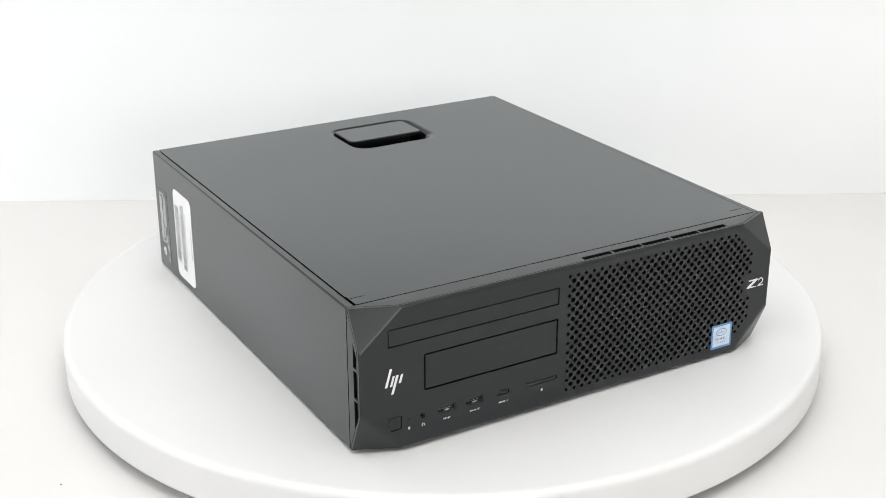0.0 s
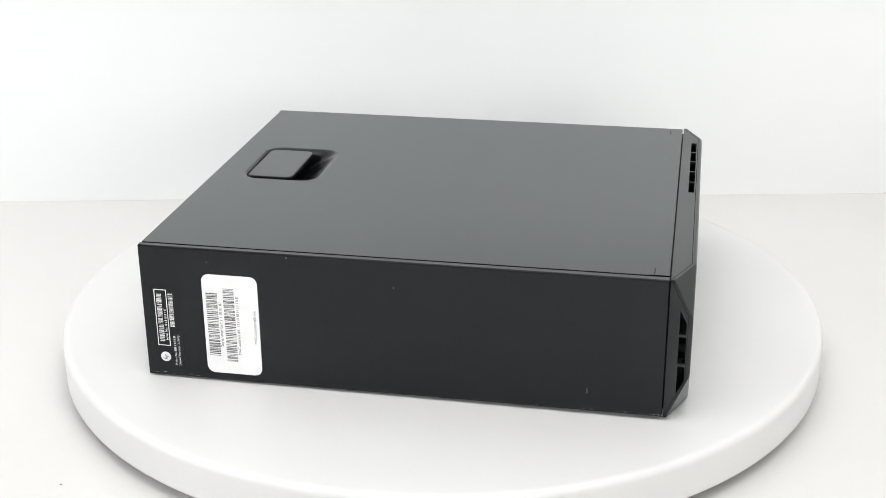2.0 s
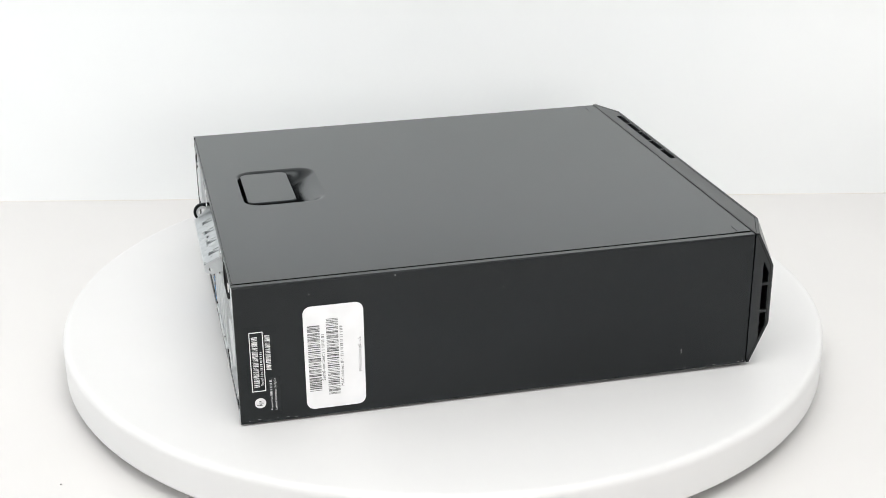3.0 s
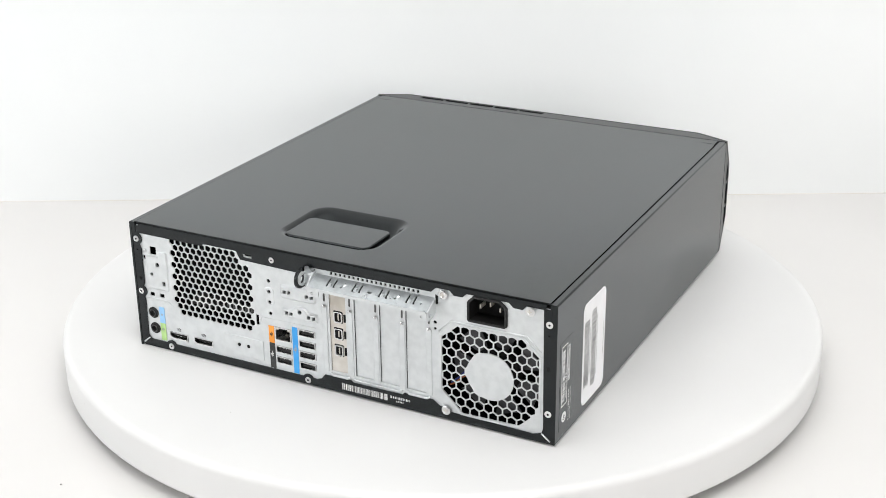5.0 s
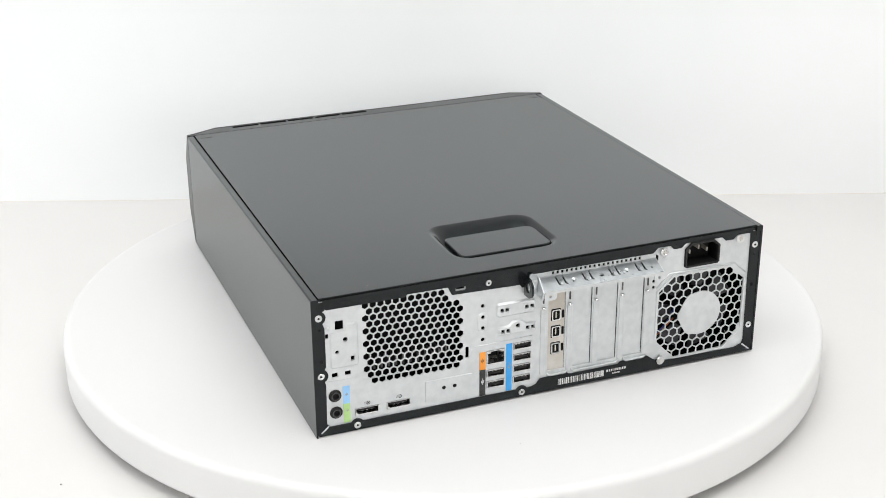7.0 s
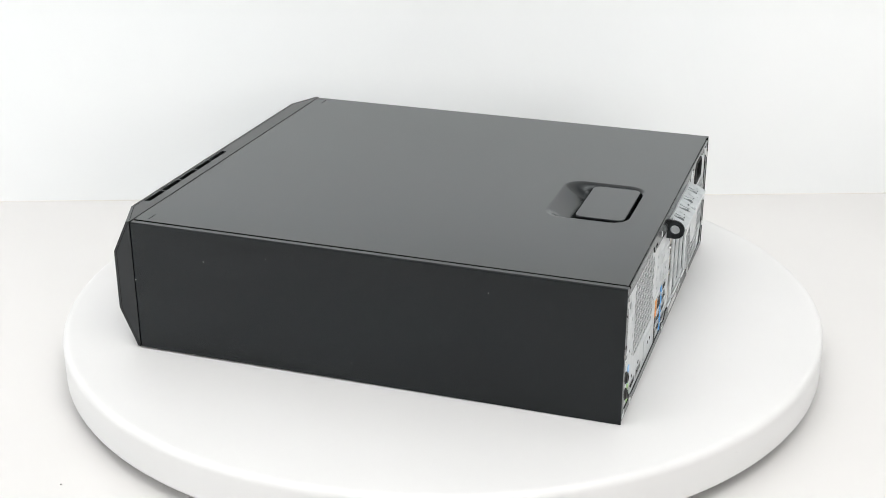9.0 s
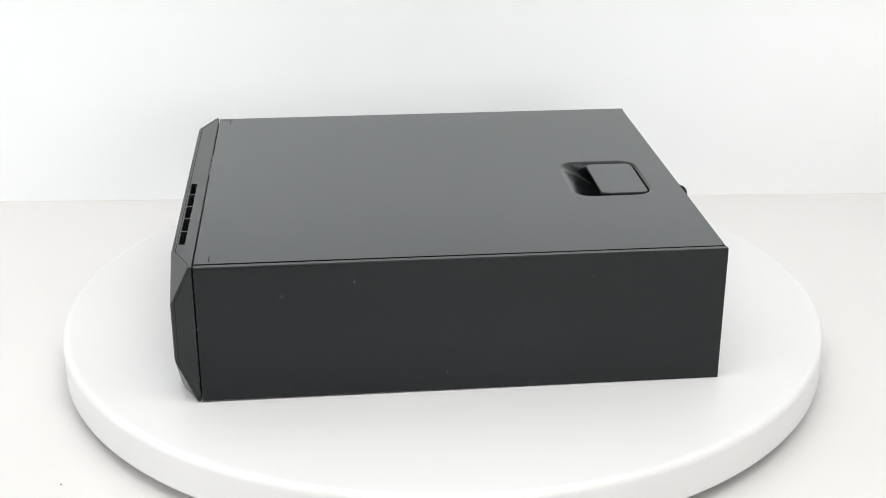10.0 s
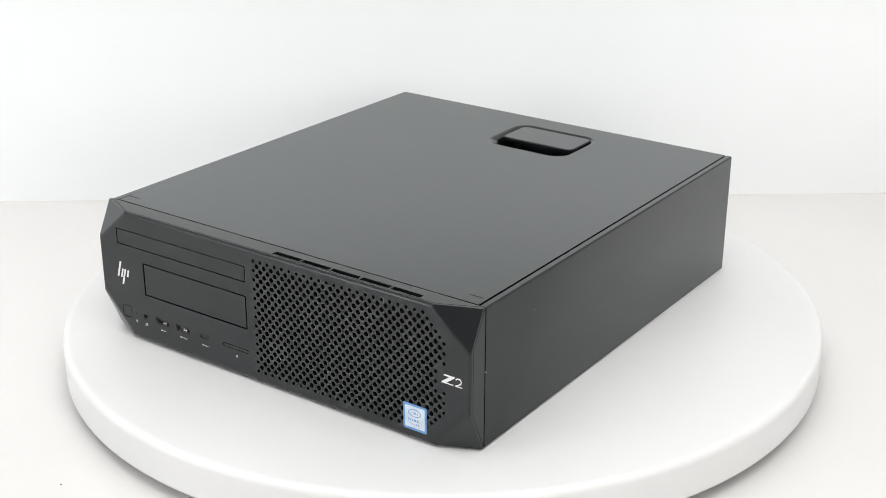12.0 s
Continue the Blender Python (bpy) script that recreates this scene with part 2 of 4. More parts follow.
def setting():
    bm = bmesh.new()
    box(bm, -2.0, -2.6, TABLE - 0.02, 2.0, 0.75, TABLE)
    tagged(part("floor", bm, FLOOR, None), "white laminate table surface under the turntable", "floor", kind="structure")
    bm = bmesh.new()
    box(bm, -2.02, 0.0, TABLE, 2.02, 0.04, 2.0)
    w = tagged(part("wall_north", bm, WALL, None), "plain white backdrop wall behind the turntable", "wall", kind="structure")
    w.matrix_basis = pose(0, WALL_Y, 0, 0, 0, 0.89)
    tagged(part("wall_south", box(bmesh.new(), -2.0, -2.64, TABLE, 2.0, -2.6, 2.0), GREYWALL, None), "plain grey studio wall", "wall", kind="structure")
    for name, b in (("wall_west", (-2.04, -2.6, TABLE, -2.0, 0.75, 2.0)), ("wall_east", (2.0, -2.6, TABLE, 2.04, 0.75, 2.0))):
        tagged(part(name, box(bmesh.new(), *b), WALL, None), "plain white studio wall", "wall", kind="structure")
    tagged(part("ceiling", box(bmesh.new(), -2.04, -2.64, 2.0, 2.04, 0.8, 2.04), WALL, None), "plain white studio ceiling", "ceiling", kind="structure")
    bm = bmesh.new()
    box(bm, -2.0, -0.0012, TABLE, 2.0, 0.0005, TABLE + 0.0008)
    tr = tagged(part("trim", bm, CAULK, None), "thin cream sealing line at the foot of the wall", "trim", kind="structure")
    tr.matrix_basis = pose(0, WALL_Y, 0, 0, 0, 0.89)
    bm = lathe([(0.0007, TABLE), (0.0008, TABLE + 0.0004), (0.0004, TABLE + 0.0007)], 8, (-0.2609, -0.2222), TOP)
    tagged(part("dirt_speck", bm, DUST, None), "tiny grey speck of grit lying on the table", "dirt")


def turntable():
    t = tagged(new("turntable"), "round white lacquered turntable with a thick rotating platter", "turntable")
    t.matrix_basis = pose(0, 0, TABLE)
    bm = lathe([(0.239, 0.0), (0.24, 0.0008), (0.24, 0.0080), (0.22, 0.0089)], 96, (0, 0), TOP)
    part("base", bm, PLATTER, t, "low round white base")
    R = 0.3029
    prof = [(R - 0.003, -0.0310), (R - 0.0008, -0.0304), (R, -0.0290), (R, -0.0272), (R, -0.0060), (R, -0.0045), (R - 0.0004, -0.0028), (R - 0.0014, -0.0014), (R - 0.0029, -0.0004), (R - 0.005, 0.0), (R - 0.007, 0.0)]
    prof = [(r, z - TABLE) for r, z in prof]
    ob = part("platter", lathe(prof, 256, (0, 0), TOP), PLATTER, t, "thick white round platter")
    for p in ob.data.polygons:
        p.use_smooth = len(p.vertices) == 4
    return ob


# computer: body from front seam to back, metres
W2, D2, H = 0.169, 0.1838, 0.1027
FACE = 0.2006


def sorted_box(x0, y0, z0, x1, y1, z1):
    return min(x0, x1), y0, z0, max(x0, x1), y1, z1


def case(c):
    # side panels with a folded, rounded top edge
    def profile(sgn, e):
        """Section of a side: e is how far its outer skin stands beyond the nominal width."""
        o = W2 + e
        out = [(o - 0.0008, 0.0013), (o, 0.0019)]
        for i in range(5):
            a = radians(90 * i / 4)
            out.append((o - 0.0012 + 0.0012 * math.cos(a), H - 0.0016 + 0.0012 * math.sin(a)))
        out += [(W2 - 0.0034, H - 0.0004), (W2 - 0.0038, H - 0.0008), (W2 - 0.0038, H - 0.008), (W2 - 0.0030, H - 0.008), (W2 - 0.0027, H - 0.0050), (o - 0.0018, H - 0.0052), (o - 0.0012, 0.0013)]
        return [(sgn * x, z) for x, z in out]
    for sgn, e0, e1 in ((-1, 0.0021, 0.0012), (1, 0.0012, 0.0012)):
        rings = [[(x, y, z) for x, z in profile(sgn, e)] for y, e in ((-D2 + 0.0004, e0), (D2 + 0.0006, e1))]
        part("side_panel", loft(bmesh.new(), rings, True, True), STEEL, c, "black powder-coated steel side with a folded top edge")
        # dark filler added under the seam as its shade, closing the see-through gap
        part("seam_shade", box(bmesh.new(), *sorted_box(sgn * (W2 - 0.0070), -D2 + 0.0010, H - 0.0060, sgn * (W2 - 0.0036), D2 - 0.0008, H - 0.0036)), DARK, c)
    part("bottom_panel", box(bmesh.new(), -W2 + 0.0013, -D2, 0.0014, W2 - 0.0013, D2 - 0.001, 0.0024), STEEL, c)
    for x in (-0.14, 0.14):
        for y in (-0.15, 0.15):
            z = -LEAN_X * x - LEAN_Y * y
            part("foot", lathe([(0.006, -z), (0.007, -z + 0.0006), (0.007, 0.0024)], 20, (x, y), TOP), RUBBER, c, "low round black rubber foot")


HX0, HX1, HY0, HY1 = -0.0220, 0.0600, 0.0962, 0.1607


def dish(d, front, r):
    return rrect(HX0 + d, HY0 + front, HX1 - d, HY1 - d * 0.55, r, 6)


def cover(c):
    xe = W2 - 0.0043
    hole = dish(0, 0, 0.014)
    # the seams beside the cover narrow towards the back, and one front corner is notched
    edge = [(-xe + 0.0009, -D2 + 0.0004), (xe - 0.0005, -D2 + 0.0004), (xe, D2 - 0.0004), (-xe, D2 - 0.0004), (-xe + 0.0001, -D2 + 0.0140), (-xe + 0.0009, -D2 + 0.0134)]
    bm = slab(edge, [hole], H - 0.0012, H, TOP)
    top = part("top_cover", bm, STEEL, c, "smooth black powder-coated steel top cover")
    # down-turned back edge, with a step
    bm = slab([(0.1620, 0.0945), (0.1600, 0.0925), (0.1055, 0.0925), (0.1045, 0.0942), (0.0755, 0.0942), (0.0735, 0.0900), (0.0725, 0.0882), (0.0230, 0.0873), (0.0215, 0.0850), (0.0150, 0.0850), (0.0140, 0.0935),
               (-0.0800, 0.0940), (-0.0835, 0.0975), (-0.0930, 0.0985), (-0.0965, 0.0945), (-0.1030, 0.0945), (-0.1065, 0.0980), (-0.1350, 0.0985), (-0.1395, 0.0945), (-0.1460, 0.0945), (-0.1495, 0.0985), (-0.1620, 0.0985), (-0.1622, H - 0.0030), (0.1622, H - 0.0030)],
              [rrect(0.0625, 0.0903, 0.0702, 0.0930, 0.0008, 2), ngon(0.0460, 0.0925, 0.0024, 12)], D2 - 0.0007, D2 + 0.0004, REAR_LEVEL)
    part("rear_lip", bm, STEEL, top, "down-turned black back edge with a lock slot")
    bm = slab(rrect(-0.1622, H - 0.0034, 0.1622, H - 0.0013), [], D2 - 0.0010, D2 + 0.0007, REAR)
    part("hem", bm, STEEL, top)
    # sunken finger well
    rings = []
    for d, f, z, r in ((0, 0, 0, 0.014), (0.0010, 0.0008, 0.0001, 0.014), (0.0024, 0.0022, 0.0006, 0.0138), (0.0038, 0.0042, 0.0016, 0.0134), (0.0050, 0.0068, 0.0031, 0.0128), (0.0058, 0.0100, 0.0054, 0.012), (0.0063, 0.0150, 0.0088, 0.011), (0.0066, 0.0205, 0.0126, 0.010), (0.0068, 0.0240, 0.0160, 0.009)):
        rings.append([(x, y, H - z) for x, y in dish(d, f, r)])
    bm = loft(bmesh.new(), rings, False, True)
    for f in bm.faces:
        f.normal_update()
    well = part("finger_well", bm, STEEL, top, "sunken black finger well", smooth=True)
    for p in well.data.polygons:
        p.use_smooth = len(p.vertices) == 4
    bm = pillow(lambda d: rrect(-0.0152 + d, 0.1195 + d, 0.0537 - d, 0.1565 - d, 0.0055 - d * 0.5, 5), H - 0.0034, H - 0.0001, 0.0009, TOP)
    flap = part("release_latch", bm, STEEL, top, "flat black rounded release latch")
    part("latch_stem", box(bmesh.new(), -0.006, 0.138, H - 0.0170, 0.044, 0.152, H - 0.0030), STEEL, flap)
    # uncut notches: thin dark strips on the cover paint their shade
    for x, y in ((-0.158, -0.1735), (0.156, -0.1735)):
        part("notch_shade", slab(rrect(x - 0.005, y - 0.0003, x + 0.005, y + 0.0003), [], H - 0.0002, H + 0.00005, TOP), DARK, top)


XL, XR = 0.1711, 0.1702


def outline(d, e=0.0, low=0.0):
    """The eight-sided front: straight edges drawn in by d, upper slants by e, lower ones by low."""
    o = [(-0.142, 0.1027), (-XL, 0.078), (-XL, 0.031), (-0.143, 0.0017), (0.143, 0.0017), (XR, 0.031), (XR, 0.078), (0.142, 0.1027)]
    lines = []
    for i in range(8):
        p, q = Vector(o[i]), Vector(o[(i + 1) % 8])
        way = (q - p).normalized()
        lines.append((p + Vector((-way.y, way.x)) * ((e, d, low, d, low, d, e, d)[i]), way))
    out = []
    for i in range(8):
        (p, a), (q, b) = lines[i - 1], lines[i]
        k = ((q.x - p.x) * b.y - (q.y - p.y) * b.x) / (a.x * b.y - a.y * b.x)
        out.append(tuple(p + a * k))
    return out


RIM = ((0.0022, 0.0038, 0.0050, 0.0), (0.0016, 0.0029, 0.0038, 0.0001), (0.0010, 0.0020, 0.0026, 0.0003), (0.0005, 0.0011, 0.0014, 0.0007), (0.0, 0.0, 0.0, 0.0014))


def grille_holes():
    edge = [(-0.0135, 0.0092), (0.1300, 0.0092), (0.1525, 0.0270), (0.1525, 0.0445), (0.1455, 0.0445), (0.1455, 0.0625), (0.1525, 0.0625), (0.1525, 0.0800), (0.1350, 0.0978), (-0.0135, 0.0978)]
    px, pz = 0.00661, 0.00355
    cells = {}
    for j in range(25):
        for i in range(27):
            x, z = -0.0114 + px * i + (px / 2 if j % 2 else 0), 0.0959 - pz * j
            if inside((x, z), edge):
                cells[2 * i + j % 2, j] = (x, z)
    # those along the border are smaller
    return [ngon(x, z, 0.00178 if all((k + a, j + b) in cells for a in (-1, 1) for b in (-1, 1)) else 0.00130, 10, 0.3) for (k, j), (x, z) in cells.items()]


def bezel(c):
    b = tagged(new("front_bezel"), "faceted black plastic front bezel with a round-hole grille")
    b.parent = c
    bays = {"optical_drive_cover": (rrect(-0.1502, 0.0773, -0.0197, 0.0899, 0.0004, 2), 0.0007), "drive_bay_cover": (rrect(-0.1242, 0.0407, -0.0200, 0.0671, 0.0008, 2), 0.0011)}
    ports = [rrect(-0.1142, 0.0204, -0.1007, 0.0257, 0.0003, 1), rrect(-0.0929, 0.0204, -0.0794, 0.0257, 0.0003, 1), rrect(-0.0682, 0.0212, -0.0588, 0.0247, 0.0016, 4), rrect(-0.0452, 0.0214, -0.0198, 0.0244, 0.0004, 1),
             rrect(-0.1506, 0.0174, -0.1409, 0.0273, 0.0016, 4), ngon(-0.1256, 0.0228, 0.0021, 16), ngon(-0.1357, 0.0228, 0.0005, 8)]
    holes = [level(h) for h in [v[0] for v in bays.values()] + ports + grille_holes()]
    bm = slab(outline(*RIM[0][:3]), holes, FACE - 0.0028, FACE, FRONT)
    plate_ob = part("faceplate", bm, PLASTIC, b, "flat black face with small round vent holes")
    # shell: rounded rim, corner facets, top, bottom and sides
    def ring(pts, w):
        return [FRONT(u, v, w) for u, v in pts]
    bm = bmesh.new()
    loft(bm, [ring(outline(d, e, low), FACE - k) for d, e, low, k in RIM], False, False)
    part("rim", bm, PLASTIC, b)
    w = FACE - 0.0014
    seam = D2 + 0.0007
    o = outline(0)
    corner = {0: (-XL, 0.1027), 3: (-XL, 0.0017), 4: (XR, 0.0017), 7: (XR, 0.1027)}
    for pts in (((*o[0], w), (*o[1], w), (*corner[0], 0.1870)), ((*o[7], w), (*o[6], w), (*corner[7], 0.1870)), ((*o[3], w), (*o[2], w), (*corner[3], 0.1865)), ((*o[4], w), (*o[5], w), (*corner[4], 0.1865))):
        bm = bmesh.new()
        P = [Vector(FRONT(*p)) for p in pts]
        inn = Vector((0, -0.150, 0.052))
        Q = [p + (inn - p).normalized() * 0.002 for p in P]
        loft(bm, [P, Q], True, True)
        part("corner_facet", bm, PLASTIC, b, "slanting triangular corner facet")
    # top strip with five vent slots
    slots = [rrect(0.0025 + i * 0.0254, -0.1962, 0.0025 + i * 0.0254 + 0.0238, -0.1918) for i in range(5)]
    bm = slab([(-XL, -0.1870), (-0.142, -w + 0.0005), (0.142, -w + 0.0005), (XR, -0.1870), (XR, -seam), (-XL, -seam)], slots, 0.1005, 0.1027, TOP)
    part("top_strip", bm, PLASTIC, b, "black top strip with five vent slots")
    bm = slab([(-XL, -0.1865), (-0.143, -w), (0.143, -w), (XR, -0.1865), (XR, -seam), (-XL, -seam)], [], 0.0017, 0.0040, TOP)
    part("bottom_strip", bm, PLASTIC, b)
    side = [(-0.1870, 0.1027), (-w, 0.078), (-w, 0.031), (-0.1865, 0.0017), (-seam, 0.0017), (-seam, 0.1027)]
    v = [[(-0.1918, 0.0655), (-0.1964, 0.0655), (-0.1964, 0.0735), (-0.1918, 0.0830)], [(-0.1918, 0.0440), (-0.1967, 0.0440), (-0.1966, 0.0635), (-0.1918, 0.0635)], [(-0.1920, 0.0209), (-0.1969, 0.0295), (-0.1967, 0.0420), (-0.1919, 0.0420)]]
    v = [[(p, z - 0.0013) for p, z in k] for k in v]
    part("side_strip", slab(side, v, XL - 0.0022, XL, LEFT), PLASTIC, b, "black side strip with three vent slots")
    part("side_strip", slab(side, [], -XR, -XR + 0.0022, LEFT), PLASTIC, b)
    # fine groove just behind the rim, on the top and both sides
    # nothing is cut in: dark strips laid on the surface paint its shade
    g = w - 0.0016
    line = [(-0.1858, 0.1012), (-g, 0.0776), (-g, 0.0314), (-0.1853, 0.0034)]
    back = [(p + 0.00050, z) for p, z in reversed(line)]
    part("groove_shade", slab(line + back, [], XL - 0.0003, XL + 0.00006, LEFT), DARK, b)
    part("groove_shade", slab(line + back, [], -XR - 0.00006, -XR + 0.0003, LEFT), DARK, b)
    line = [(-XL + 0.0030, -0.1858), (-0.1412, -g), (0.1412, -g), (XR - 0.0030, -0.1858)]
    part("groove_shade", slab(line + [(x, y + 0.00050) for x, y in reversed(line)], [], 0.1024, 0.10276, TOP), DARK, b)
    # dark sheet behind the grille, added as the shade inside the case
    part("backing_shade", slab(rrect(-0.165, 0.005, 0.165, 0.0995), [], seam - 0.001, seam, FRONT), DARK, b)
    for name, (poly, gap) in bays.items():
        xs, zs = [p[0] for p in poly], [p[1] for p in poly]
        x0, x1, z0, z1 = min(xs) + gap, max(xs) - gap, min(zs) + gap, max(zs) - gap
        part(name, pillow(lambda d: rrect(x0 + d, z0 + d, x1 - d, z1 - d), FACE - 0.0028, FACE - 0.0001, 0.0003, FRONT_LEVEL), PLASTIC, b, "flush black blanking cover")
    part("power_button", pillow(lambda d: rrect(-0.1506 + 0.0004 + d, 0.0174 + 0.0004 + d, -0.1409 - 0.0004 - d, 0.0273 - 0.0004 - d, 0.0013, 4), FACE - 0.0028, FACE - 0.0002, 0.0003, FRONT_LEVEL), PLASTIC, b, "square black power button with rounded corners")
    part("port_plug", pillow(lambda d: rrect(-0.0682 + 0.00035 + d, 0.0212 + 0.00035 + d, -0.0588 - 0.00035 - d, 0.0247 - 0.00035 - d, 0.0013, 4), FACE - 0.0028, FACE - 0.0003, 0.0002, FRONT_LEVEL), PLASTIC, b, "small oval black port")
    part("card_slot", slab(rrect(-0.0448, 0.02165, -0.0202, 0.02375), [], FACE - 0.0030, FACE - 0.0003, FRONT_LEVEL), PLASTIC, b, "narrow card reader slot")
    for x in (-0.1142, -0.0929):
        u = part("usb_port", slab(rrect(x + 0.0001, 0.0205, x + 0.0134, 0.0256), [rrect(x + 0.0006, 0.0210, x + 0.0129, 0.0251)], FACE - 0.0090, FACE - 0.0006, FRONT_LEVEL), DULLMETAL, b, "rectangular metal-lined port")
        part("tongue", slab(rrect(x + 0.0012, 0.0228, x + 0.0123, 0.0245), [], FACE - 0.0085, FACE - 0.0018, FRONT_LEVEL), RUBBER, u)
        for i in range(4):
            part("contact", slab(rrect(x + 0.0024 + i * 0.0024, 0.0222, x + 0.0036 + i * 0.0024, 0.0227), [], FACE - 0.0085, FACE - 0.0022, FRONT_LEVEL), CHROME, u)
        part("spring", slab([(x + 0.0055, 0.0211), (x + 0.0100, 0.0211), (x + 0.0092, 0.0220), (x + 0.0063, 0.0220)], [], FACE - 0.0060, FACE - 0.0011, FRONT_LEVEL), CHROME, u, "bright spring finger")
        part("port_floor", slab(rrect(x, 0.0204, x + 0.0135, 0.0257), [], FACE - 0.0098, FACE - 0.0091, FRONT_LEVEL), DARK, u)
    j = part("audio_jack", lathe([(0.0020, FACE - 0.0060), (0.0020, FACE - 0.0006), (0.0013, FACE - 0.0006), (0.0013, FACE - 0.0058)], 16, (-0.1256, 0.0228), FRONT_LEVEL, True, True), RUBBER, b, "round headset socket")
    # printed marks
    p0, p1 = FACE + 0.00002, FACE + 0.00016
    def mark(name, polys, label):
        bm = bmesh.new()
        for pl in polys:
            plate(bm, pl, [], p0, p1, FRONT_LEVEL)
        part(name, bm, WHITE, b, label)
    def slant(x, z0, z1, wd, k=0.30):
        return [(x + k * (z0 - 0.0535), z0), (x + wd + k * (z0 - 0.0535), z0), (x + wd + k * (z1 - 0.0535), z1), (x + k * (z1 - 0.0535), z1)]
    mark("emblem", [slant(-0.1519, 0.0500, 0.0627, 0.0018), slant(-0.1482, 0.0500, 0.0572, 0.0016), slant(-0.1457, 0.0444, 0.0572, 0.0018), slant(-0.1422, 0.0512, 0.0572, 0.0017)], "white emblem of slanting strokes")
    mark("model_mark", [[(0.1505, 0.0570), (0.1590, 0.0570), (0.1590, 0.0562), (0.1526, 0.0513), (0.1578, 0.0513), (0.1580, 0.0505), (0.1489, 0.0505), (0.1489, 0.0514), (0.1548, 0.0559), (0.1503, 0.0559)]], "white slanting mark")
    arc = [(0.1619 + 0.0025 * math.cos(radians(a)), 0.0545 + 0.0025 * math.sin(radians(a))) for a in range(165, -46, -15)]
    arc_in = [(0.1619 + 0.0017 * math.cos(radians(a)), 0.0545 + 0.0017 * math.sin(radians(a))) for a in range(-45, 166, 15)]
    mark("model_stroke", [arc + [(0.1613, 0.0513), (0.1648, 0.0513), (0.1648, 0.0505), (0.1594, 0.0505), (0.1594, 0.0512)] + arc_in], "thin white curved mark")
    def trident(x, z, bolt):
        s = [rrect(x - 0.0030, z - 0.0004, x - 0.0022, z + 0.0006), rrect(x - 0.0017, z - 0.0004, x - 0.0009, z + 0.0006), rrect(x - 0.0006, z - 0.00008, x + 0.0026, z + 0.0001), rrect(x + 0.0004, z + 0.0003, x + 0.0017, z + 0.0005), rrect(x + 0.0004, z - 0.0006, x + 0.0017, z - 0.0004)]
        if bolt:
            s.append([(x + 0.0033, z - 0.0008), (x + 0.0039, z + 0.0001), (x + 0.0044, z + 0.0010), (x + 0.0035, z + 0.0001)])
        return s
    for x, bolt in ((-0.1069, False), (-0.0865, True), (-0.0638, True)):
        mark("port_symbol", trident(x, 0.0159, bolt), "tiny white port symbol")
    mark("drive_symbol", [rrect(-0.1364, 0.0156, -0.1350, 0.0161), rrect(-0.1364, 0.0163, -0.1350, 0.0168), rrect(-0.1364, 0.0170, -0.1350, 0.0174)], "tiny white drive symbol")
    mark("card_symbol", [[(-0.0328, 0.0156), (-0.0315, 0.0156), (-0.0315, 0.0174), (-0.0323, 0.0174), (-0.0328, 0.0169)]], "tiny white card symbol")
    head = [(-0.1251 + 0.0011 * math.cos(radians(a)), 0.0163 + 0.0011 * math.sin(radians(a))) for a in range(200, -21, -20)] + [(-0.1251 + 0.0007 * math.cos(radians(a)), 0.0163 + 0.0007 * math.sin(radians(a))) for a in range(-20, 201, 20)]
    mark("headset_symbol", [head, rrect(-0.1264, 0.0152, -0.1258, 0.0161), rrect(-0.1244, 0.0152, -0.1238, 0.0161)], "tiny white headset symbol")
    # processor sticker
    s = part("sticker", slab(rrect(0.1180, 0.0080, 0.1371, 0.0273, 0.0008, 3), [], FACE + 0.00005, FACE + 0.0003, FRONT_LEVEL), STICKER, b, "small square blue foil sticker")
    part("sticker_field", slab(rrect(0.1196, 0.0098, 0.1355, 0.0258, 0.0006, 3), [], FACE + 0.0003, FACE + 0.0004, FRONT_LEVEL), STICKERPALE, s)
    def ell(rx, rz):
        return [(0.1273 + rx * math.cos(radians(a)), 0.0209 + rz * math.sin(radians(a))) for a in range(0, 360, 15)]
    part("sticker_oval", slab(ell(0.0052, 0.0029), [ell(0.0047, 0.0024)], FACE + 0.0004, FACE + 0.00048, FRONT_LEVEL), STICKER, s)
    for x0, x1, z0, z1 in ((0.1243, 0.1303, 0.0201, 0.0216), (0.1222, 0.1326, 0.0148, 0.0164), (0.1235, 0.1312, 0.0121, 0.0131)):
        part("print_bar", bars(x0, x1, z0, z1, "u", 5, FACE + 0.0004, FACE + 0.00048, FRONT_LEVEL, int(x0 * 1e5)), STICKER, s)


def hexes(x0, z0, pitch, rows, r, ok):
    out = []
    for j in range(rows):
        for i in range(-2, 30):
            x, z = x0 - pitch * i - (pitch / 2 if j % 2 else 0), z0 - pitch * 0.866 * j
            if ok(j, x, z):
                out.append((x, z))
    return [ngon(x, z, r, 6, math.pi / 2) for x, z in out]


def draw_in(poly, d):
    """An outline drawn in by d, whichever way round it runs."""
    turn = 1 if sum(a[0] * b[1] - b[0] * a[1] for a, b in zip(poly, poly[1:] + poly[:1])) > 0 else -1
    out = []
    for i, q in enumerate(poly):
        p, r = Vector(poly[i - 1]), Vector(poly[(i + 1) % len(poly)])
        q = Vector(q)
        a, b = (q - p).normalized(), (r - q).normalized()
        na, nb = Vector((-a.y, a.x)) * turn, Vector((-b.y, b.x)) * turn
        out.append(tuple(q + (na + nb) * (d / (1 + na.dot(nb)))))
    return out


